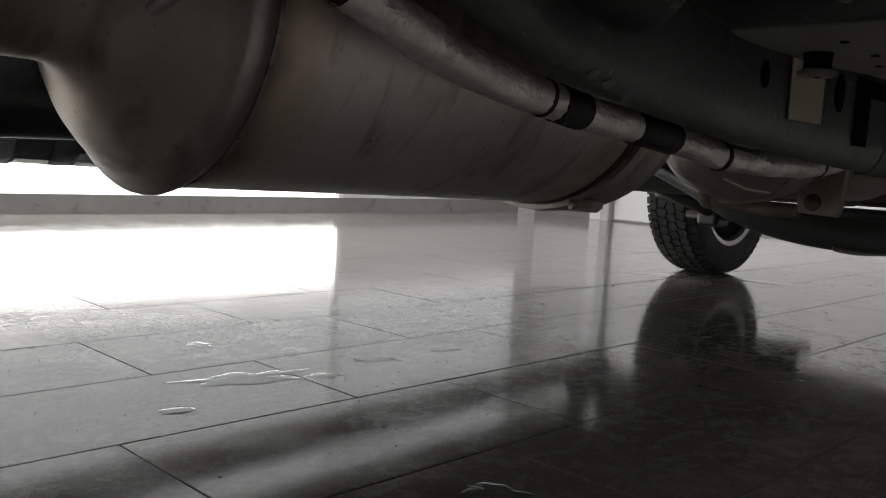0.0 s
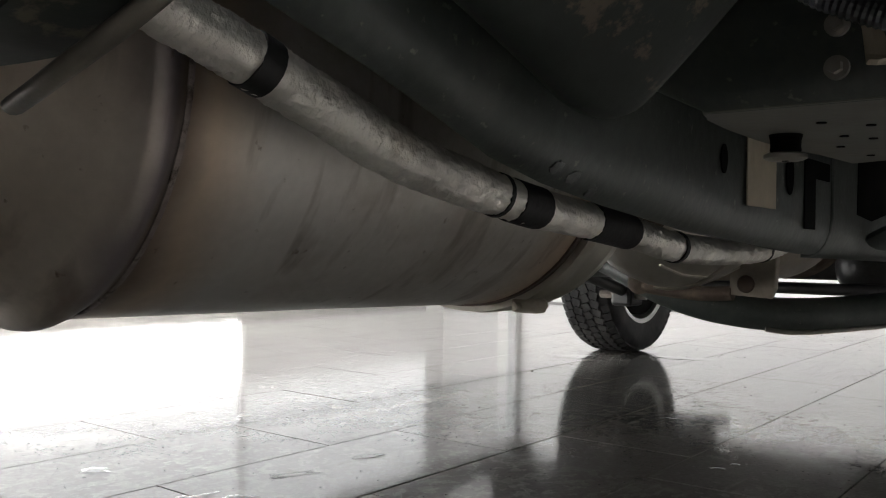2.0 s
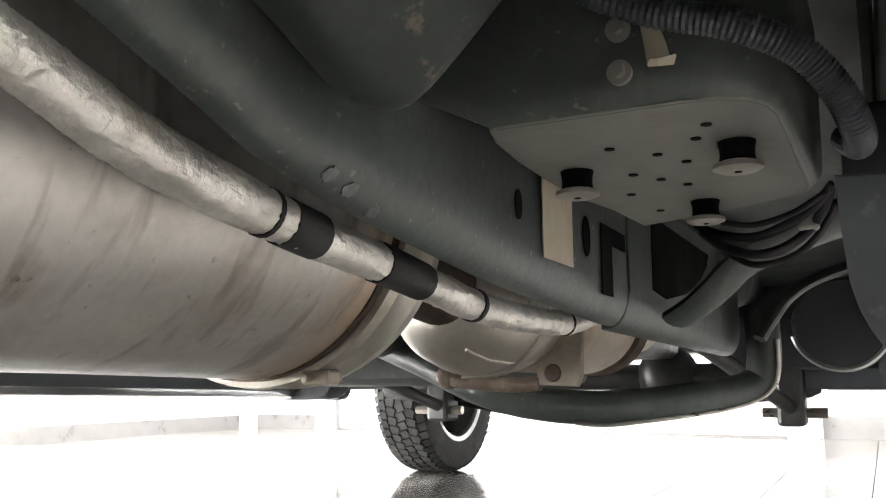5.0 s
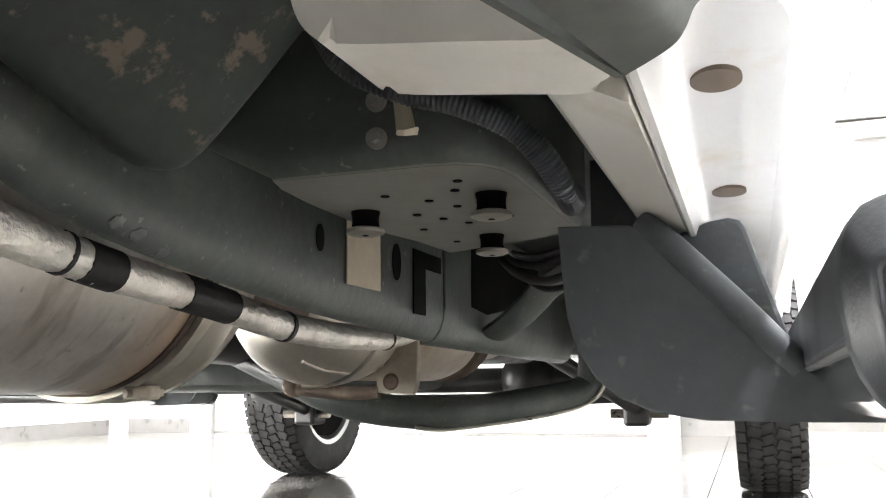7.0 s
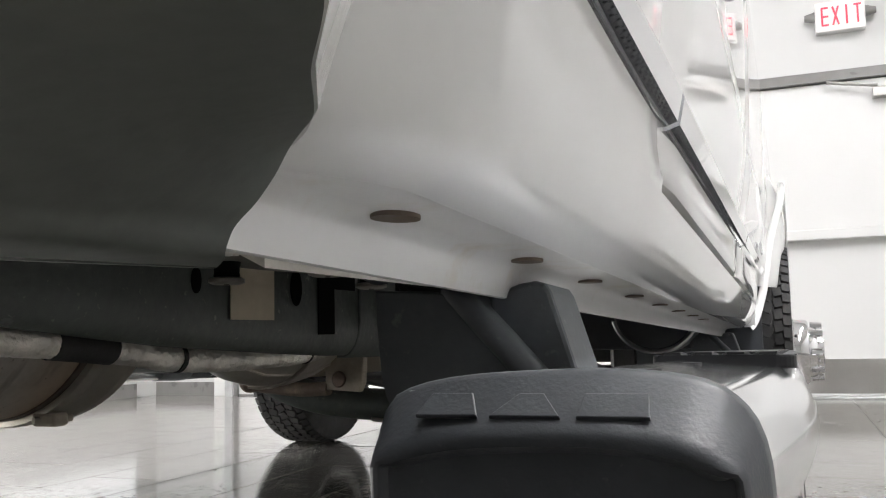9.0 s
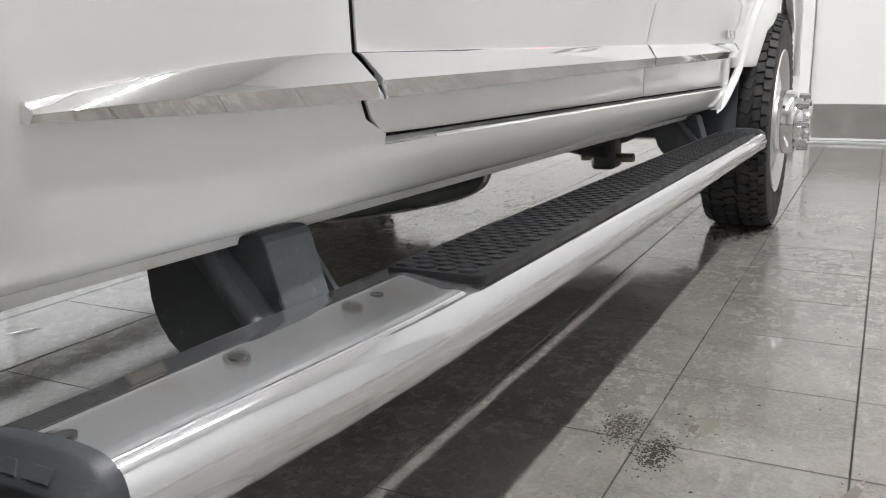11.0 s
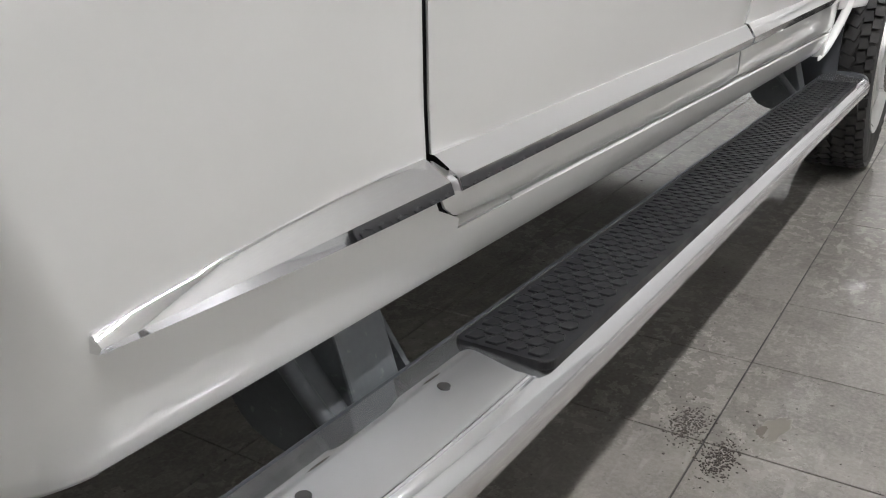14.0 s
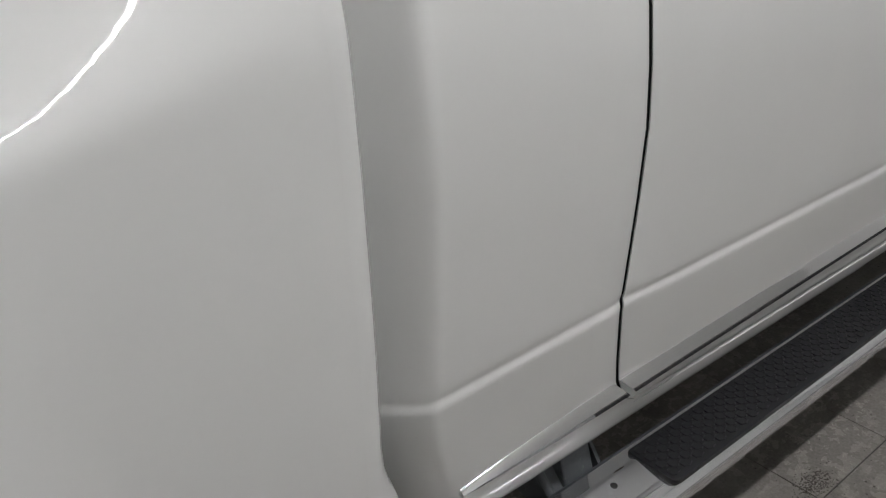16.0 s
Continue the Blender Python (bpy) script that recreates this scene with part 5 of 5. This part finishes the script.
part("crossmember", xm, FRAMEBLACK, truck, "black tubular steel crossmember", smooth=True)
part("crossmember_lip", sweep(curve_points([(0.55, -0.112, 0.292), (0.60, -0.078, 0.288), (0.72, 0.042, 0.303), (0.79, 0.098, 0.322), (0.822, 0.105, 0.355), (0.826, 0.105, 0.42)], 8), 0.0035, 8), STEEL, truck, "thin bright lower lip", smooth=True)
arm = sweep(curve_points([(0.822, -1.352, 0.480), (0.800, -1.362, 0.463), (0.780, -1.366, 0.454), (0.758, -1.363, 0.4505), (0.740, -1.360, 0.4485)], 6), 0.0036, 12, 0.8)
part("hanger_rod", arm, RODSTEEL, truck, "bent dusty exhaust hanger rod", smooth=True)
block = prism(softened([(0.64, 0.474), (0.69, 0.4645), (0.735, 0.461), (0.773, 0.460), (0.795, 0.465), (0.812, 0.4695), (0.852, 0.4715), (0.870, 0.4735), (0.880, 0.480), (0.892, 0.52), (0.892, 0.60), (0.62, 0.60), (0.625, 0.49)]), -1.386, -1.358, bevel=0.006)
part("hanger_block", block, TANKBLACK, truck, "dusty black exhaust hanger block", smooth=True)

# ---- side steps ----
def tapered(bm, amount=0.016):
    """The outer edge draws in a little towards the rear end."""
    for v in bm.verts:
        if v.co.x > 1.14:
            v.co.x -= amount * smooth01((-0.85 - v.co.y) / 0.5) * 1.25 * (v.co.x - 1.14) / 0.085
    return bm


STEP = [(1.104, 0.4075), (1.128, 0.4098), (1.1335, 0.4112), (1.140, 0.4108), (1.186, 0.4062)] + [(1.193 + 0.030 * math.cos(radians(a)), 0.3755 + 0.0308 * math.sin(radians(a))) for a in range(85, -91, -7)] + [(1.15, 0.3447), (1.12, 0.347), (1.108, 0.354), (1.104, 0.368)]
CAP = softened([(1.092, 0.403), (1.110, 0.4115), (1.150, 0.4138), (1.186, 0.4130), (1.207, 0.4085), (1.2185, 0.394), (1.2180, 0.360), (1.204, 0.343), (1.150, 0.343), (1.110, 0.344), (1.093, 0.362)])


def step_cap():
    """A moulded cap: sides, a rounded shoulder, a sloping top brow and a face set in a soft rim."""
    bm = bmesh.new()
    cx, cz = 1.158, 0.380
    rings = []
    for y, k, brow in ((-1.194, 1.0, 0), (-1.2035, 1.0, 0), (-1.2052, 0.995, 0.0004), (-1.2065, 0.985, 0.0012), (-1.2195, 0.925, 0.0112), (-1.2212, 0.912, 0.0128), (-1.2218, 0.895, 0.0142), (-1.2212, 0.878, 0.0155), (-1.2192, 0.866, 0.0162), (-1.2182, 0.85, 0.0165), (-1.2182, 0.4, 0.008)):
        rings.append([bm.verts.new((cx + (x - cx) * k, y, cz + (z - cz) * k - brow * smooth01((z - 0.385) / 0.025))) for x, z in CAP])
    n = len(CAP)
    for a, b in zip(rings, rings[1:]):
        for k in range(n):
            bm.faces.new((a[k], a[(k + 1) % n], b[(k + 1) % n], b[k]))
    bm.faces.new(rings[0])
    bm.faces.new(rings[-1][::-1])
    return bm


def step_body():
    bm = bmesh.new()
    ys = [-1.206, -1.17, -1.13, -1.09, -1.05, -1.0, -0.95, -0.90, -0.85, -0.3, 0.3, 1.215]
    rings = [[bm.verts.new((x, y, z)) for x, z in STEP] for y in ys]
    n = len(STEP)
    for a, b in zip(rings, rings[1:]):
        for k in range(n):
            bm.faces.new((a[k], a[(k + 1) % n], b[(k + 1) % n], b[k]))
    bm.faces.new(rings[0])
    bm.faces.new(rings[-1][::-1])
    return bm


def hex_pads(x0, x1, y0, y1):
    """Overlapping six-sided pads, each a little ramp, as one relief."""
    bm = bmesh.new()
    px, py = 0.0222, 0.0305
    j = 0
    y = y0 + 0.0175
    while y < y1 - 0.010:
        x = x0 + 0.0135 + (px / 2 if j % 2 else 0)
        while x < x1 - 0.0095:
            top = [(-0.0100, 0.0), (-0.0062, -0.0110), (0.0062, -0.0110), (0.0100, 0.0), (0.0062, 0.0120), (-0.0062, 0.0120)]
            levels = ((1.0, 0.0), (0.95, 0.0016), (0.86, 0.0018), (0.80, 0.0011))
            rings = [[bm.verts.new((x + u * k, y + v * k, 0.4142 + h + (0.0008 if h and v < -0.005 else 0))) for u, v in top] for k, h in levels]
            bm.faces.new(rings[-1])
            for a, b in zip(rings, rings[1:]):
                for k in range(6):
                    bm.faces.new((a[k], a[(k + 1) % 6], b[(k + 1) % 6], b[k]))
            x += px
        y += py / 2 + 0.0012
        j += 1
    return bm


def mat_base():
    c, pts = 0.014, []
    for cx, cy, a0 in ((1.213 - c, 1.03 - c, 0), (1.114 + 0.004, 1.03 - 0.004, 90), (1.114 + 0.004, -0.785 + 0.004, 180), (1.213 - c, -0.785 + c, 270)):
        r = c if cx > 1.15 else 0.004
        pts += [(cx + r * math.cos(radians(a0 + 15 * k)), cy + r * math.sin(radians(a0 + 15 * k))) for k in range(7)]
    return prism(pts, 0.4045, 0.4146, "z", bevel=0.0018)


def leaf(y, top):
    if top > 0.5:
        out = [(0.965, top), (0.964, 0.464), (0.966, 0.43), (0.985, 0.37), (1.015, 0.349), (1.085, 0.345), (1.15, 0.344), (1.15, 0.353), (1.098, 0.372), (1.046, 0.448), (1.0, 0.46), (0.998, top)]
    else:
        out = [(0.963, top), (0.9645, 0.435), (0.967, 0.404), (0.970, 0.392), (0.975, 0.380), (0.983, 0.367), (0.996, 0.356), (1.015, 0.348), (1.043, 0.3435), (1.088, 0.3425), (1.15, 0.3425), (1.15, 0.352), (1.112, 0.357), (1.096, 0.369), (1.045, 0.427), (1.022, 0.452), (1.003, top - 0.002)]
    return prism(out, y - 0.004, y + 0.004, bevel=0.0015)


def step_arm(y0):
    return prism([(1.030, 0.455), (1.050, 0.462), (1.061, 0.4635), (1.0675, 0.4615), (1.071, 0.456), (1.0925, 0.386), (1.093, 0.358), (1.06, 0.356), (1.030, 0.40)], y0 + 0.026, y0 + 0.094, bevel=0.003)


def rib(y0):
    bm = sweep(curve_points([(1.012, y0 + 0.004, 0.458), (1.022, y0 + 0.001, 0.450), (1.045, y0 - 0.001, 0.426), (1.070, y0 - 0.001, 0.399), (1.094, y0 + 0.002, 0.371)], 4), 0.0085, 14)
    for a, b in (((1.018, 0.454), (1.045, 0.425)), ((1.045, 0.425), (1.094, 0.370))):
        prism([a, b, (b[0] + 0.004, b[1] + 0.004), (a[0] + 0.004, a[1] + 0.004)], y0 - 0.002, y0 + 0.04, bm=bm)
    return bm


def side_step(m):
    f = (lambda b: mirror(raked(b))) if m else raked
    body = part("side_step", f(tapered(step_body(), 0.0215)), ALU, truck, "polished aluminium running board", smooth=True)
    part("inner_strip", f(boxed(1.096, 1.1055, -1.19, 1.215, 0.372, 0.405, bevel=0.002)), PLASTIC, body, "black inner edge strip")
    part("end_cap", f(tapered(step_cap())), PLASTIC, body, "black plastic end cap", smooth=True)
    part("end_cap", f(prism(CAP, 1.205, 1.235, bevel=0.006)), PLASTIC, body, "black plastic end cap", smooth=True)
    part("tread_mat", f(mat_base()), MATRUBBER, body, "dark grey rubber tread mat")
    part("tread_surface", f(hex_pads(1.114, 1.213, -0.785, 1.03)), MATRUBBER, body, "rows of raised six-sided rubber pads", kind="stuff")
    for y in (-1.205 + 0.02, -1.045, -0.862):
        part("step_bolt", f(rod((1.150, y, 0.4075), (1.150, y, 0.4104), 0.006, seg=16)), DARKSTEEL, body, "flush dark step bolt")
    for y in (-0.935, 0.93):
        part("bracket_leaf", f(leaf(y, 0.459)), BRACKET, body, "black curved step bracket")
        part("bracket_arm", f(step_arm(y)), BRACKET, body, "black sloping bracket arm")
        part("bracket_rib", f(rib(y)), BRACKET, body, "raised bracket rib", smooth=True)
        part("bracket_leaf", f(leaf(y + 0.115, 0.53)), BRACKET, body, "black curved step bracket")
    return body


right_step = side_step(False)
side_step(True)
for x0, w, cut in ((1.1125, 0.0160, 0.002), (1.1340, 0.0205, 0.006), (1.1620, 0.0215, 0.0005)):
    raised = prism([(x0 + cut, 0.0085), (x0 + w - cut, 0.0085), (x0 + w + 0.001, 0.0), (x0 - 0.001, 0.0)], -0.0006, 0.0010, bevel=0.0003)
    for v in raised.verts:
        high, out = v.co.z, v.co.y
        v.co.z = 0.4008 + high * 0.678 + out * 0.735
        v.co.y = -1.2188 + high * 0.735 - out * 0.678
    part("raised_mark", raked(tapered(raised)), PLASTIC, right_step, "plain raised mark")

# ---- floor tiles ----
TW, TL = 0.305, 0.61


def tile_mesh(length):
    bm = boxed(-TW / 2 + 0.0014, TW / 2 - 0.0014, -length / 2 + 0.0014, length / 2 - 0.0014, -0.012, 0.0)
    top = [e for e in bm.edges if all(v.co.z > -0.001 for v in e.verts)]
    bmesh.ops.bevel(bm, geom=top, offset=0.0007, segments=1, affect="EDGES")
    finish(bm)
    me = bpy.data.meshes.new("tile")
    bm.to_mesh(me)
    bm.free()
    me.materials.append(TILE)
    return me


TILEMESH, SHORTMESH = tile_mesh(TL), tile_mesh(TL / 2)
rest = []
singles = 0
for k in range(math.floor(XL / TW), math.ceil(XR / TW)):
    short = k >= 3
    y0, step = (0.105, TL / 2) if short else ((0.0 if k == 1 else TL / 3 * (k + 1)) % TL, TL)
    for j in range(math.floor((YB - y0) / step), math.ceil((YF - y0) / step)):
        x, y = (k + 0.5) * TW, y0 + (j + 0.5) * step
        if -1.6 < x < 2.0 and -1.3 < y < 2.9 and singles < 300:
            t = new("tile", SHORTMESH if short else TILEMESH)
            t.location = (x, y, random.uniform(-0.0004, 0.0004))
            t.parent = floor
            singles += 1
        else:
            rest.append((x, y, step))
bm = bmesh.new()
for x, y, step in rest:
    a, b = TW / 2 - 0.0014, step / 2 - 0.0014
    q = [bm.verts.new((x + sx * a, y + sy * b, z)) for z in (-0.012, 0.0) for sx, sy in ((-1, -1), (1, -1), (1, 1), (-1, 1))]
    bm.faces.new(q[4:])
    for i in range(4):
        bm.faces.new((q[i], q[(i + 1) % 4], q[4 + (i + 1) % 4], q[4 + i]))
part("far_tiles", bm, TILE, floor, "dark grey porcelain tiles", kind="stuff")


# ---- water and marks on the tiles ----
def blob(x, y, length, width, turn, seed, high=0.0007, n=84, rough=0.25):
    """A low pool with a rounded rim and a wavering outline."""
    rnd = random.Random(seed)
    waves = [(k, rnd.uniform(-1, 1) * rough / k ** 0.7, rnd.uniform(0, 6.28)) for k in range(2, 15)]
    bm = bmesh.new()
    c, q = math.cos(radians(turn)), math.sin(radians(turn))
    rings = []
    for f, h in ((1.0, 0.0002), (0.96, high * 0.6), (0.88, high), (0.4, high)):
        ring = []
        for k in range(n):
            a = 2 * math.pi * k / n
            r = f * (1 + sum(w * math.sin(m * a + p) for m, w, p in waves))
            u, v = r * length / 2 * math.cos(a), r * width / 2 * math.sin(a)
            ring.append(bm.verts.new((x + u * c - v * q, y + u * q + v * c, h)))
        rings.append(ring)
    for a, b in zip(rings, rings[1:]):
        for k in range(n):
            bm.faces.new((a[k], a[(k + 1) % n], b[(k + 1) % n], b[k]))
    bm.faces.new(rings[-1])
    return bm


for i, (x, y, l, w, a, rough) in enumerate(((-0.179, -0.22, 0.075, 0.032, 70, 0.15), (-0.185, -0.41, 0.10, 0.03, 75, 0.5), (-0.20, -0.69, 0.22, 0.075, 78, 0.42), (-0.143, -0.57, 0.07, 0.035, 60, 0.3),
                                            (-0.47, -0.627, 0.06, 0.045, 10, 0.25), (-0.094, -0.883, 0.055, 0.035, 80, 0.12), (0.416, -0.738, 0.08, 0.05, 30, 0.3), (0.38, 0.146, 0.03, 0.02, 40, 0.2), (0.396, 0.2, 0.02, 0.018, 0, 0.2), (0.304, -0.024, 0.025, 0.02, 0, 0.3),
                                            (-0.60, 1.55, 0.36, 0.16, 30, 0.4), (-0.35, 1.75, 0.24, 0.10, 10, 0.45), (-0.42, 1.38, 0.15, 0.06, 60, 0.4), (0.10, 0.55, 0.05, 0.03, 20, 0.4))):
    part("water_spot", blob(x, y, l, w, a, i + 3, rough=rough), WATER, None, "small clear water spot on the dark tiles", smooth=True, category="water spot")

for x, y, l, w, a, sd in ((1.455, -0.52, 0.60, 0.105, 76, 31), (1.307, -0.105, 0.11, 0.034, 78, 32)):
    part("dried_stain", blob(x, y, l, w, a, sd, high=0.0004, rough=0.3), DRIED, None, "tan dried-water stain on the tiles", category="stain")

rnd = random.Random(8)
bm = bmesh.new()
for k in range(900):
    g = rnd.random() < 0.5
    x, y = (rnd.gauss(1.185, 0.016), rnd.gauss(-0.165, 0.03)) if g else (rnd.gauss(1.255, 0.014), rnd.gauss(-0.235, 0.03))
    r = rnd.uniform(0.0005, 0.0016) * (1.6 if rnd.random() < 0.12 else 1)
    q = [bm.verts.new((x + r * rnd.uniform(0.5, 1.6) * math.cos(a), y + r * rnd.uniform(0.5, 1.4) * math.sin(a), 0.0012)) for a in (0, 1.25, 2.5, 3.8, 5.0)]
    bm.faces.new(q)
    p = [bm.verts.new((v.co.x, v.co.y, 0.0)) for v in q]
    for i in range(5):
        bm.faces.new((q[i], q[(i + 1) % 5], p[(i + 1) % 5], p[i]))
part("shoe_dirt", bm, MUD, None, "dark crumbly dirt from a shoe sole on the tiles", kind="stuff", category="dirt")

rnd = random.Random(21)
bm = bmesh.new()
for k in range(420):
    x, y = rnd.uniform(-0.7, 2.2), rnd.uniform(-1.3, 3.4)
    r = rnd.uniform(0.0008, 0.0028) * (1.5 if y > 1 else 1)
    q = [bm.verts.new((x + r * rnd.uniform(0.5, 1.6) * math.cos(a), y + r * rnd.uniform(0.5, 1.4) * math.sin(a), 0.0009)) for a in (0, 1.25, 2.5, 3.8, 5.0)]
    bm.faces.new(q)
    p = [bm.verts.new((v.co.x, v.co.y, 0.0)) for v in q]
    for i in range(5):
        bm.faces.new((q[i], q[(i + 1) % 5], p[(i + 1) % 5], p[i]))
part("floor_grit", bm, MUD, None, "scattered dark grit on the tiles", kind="stuff", category="dirt")
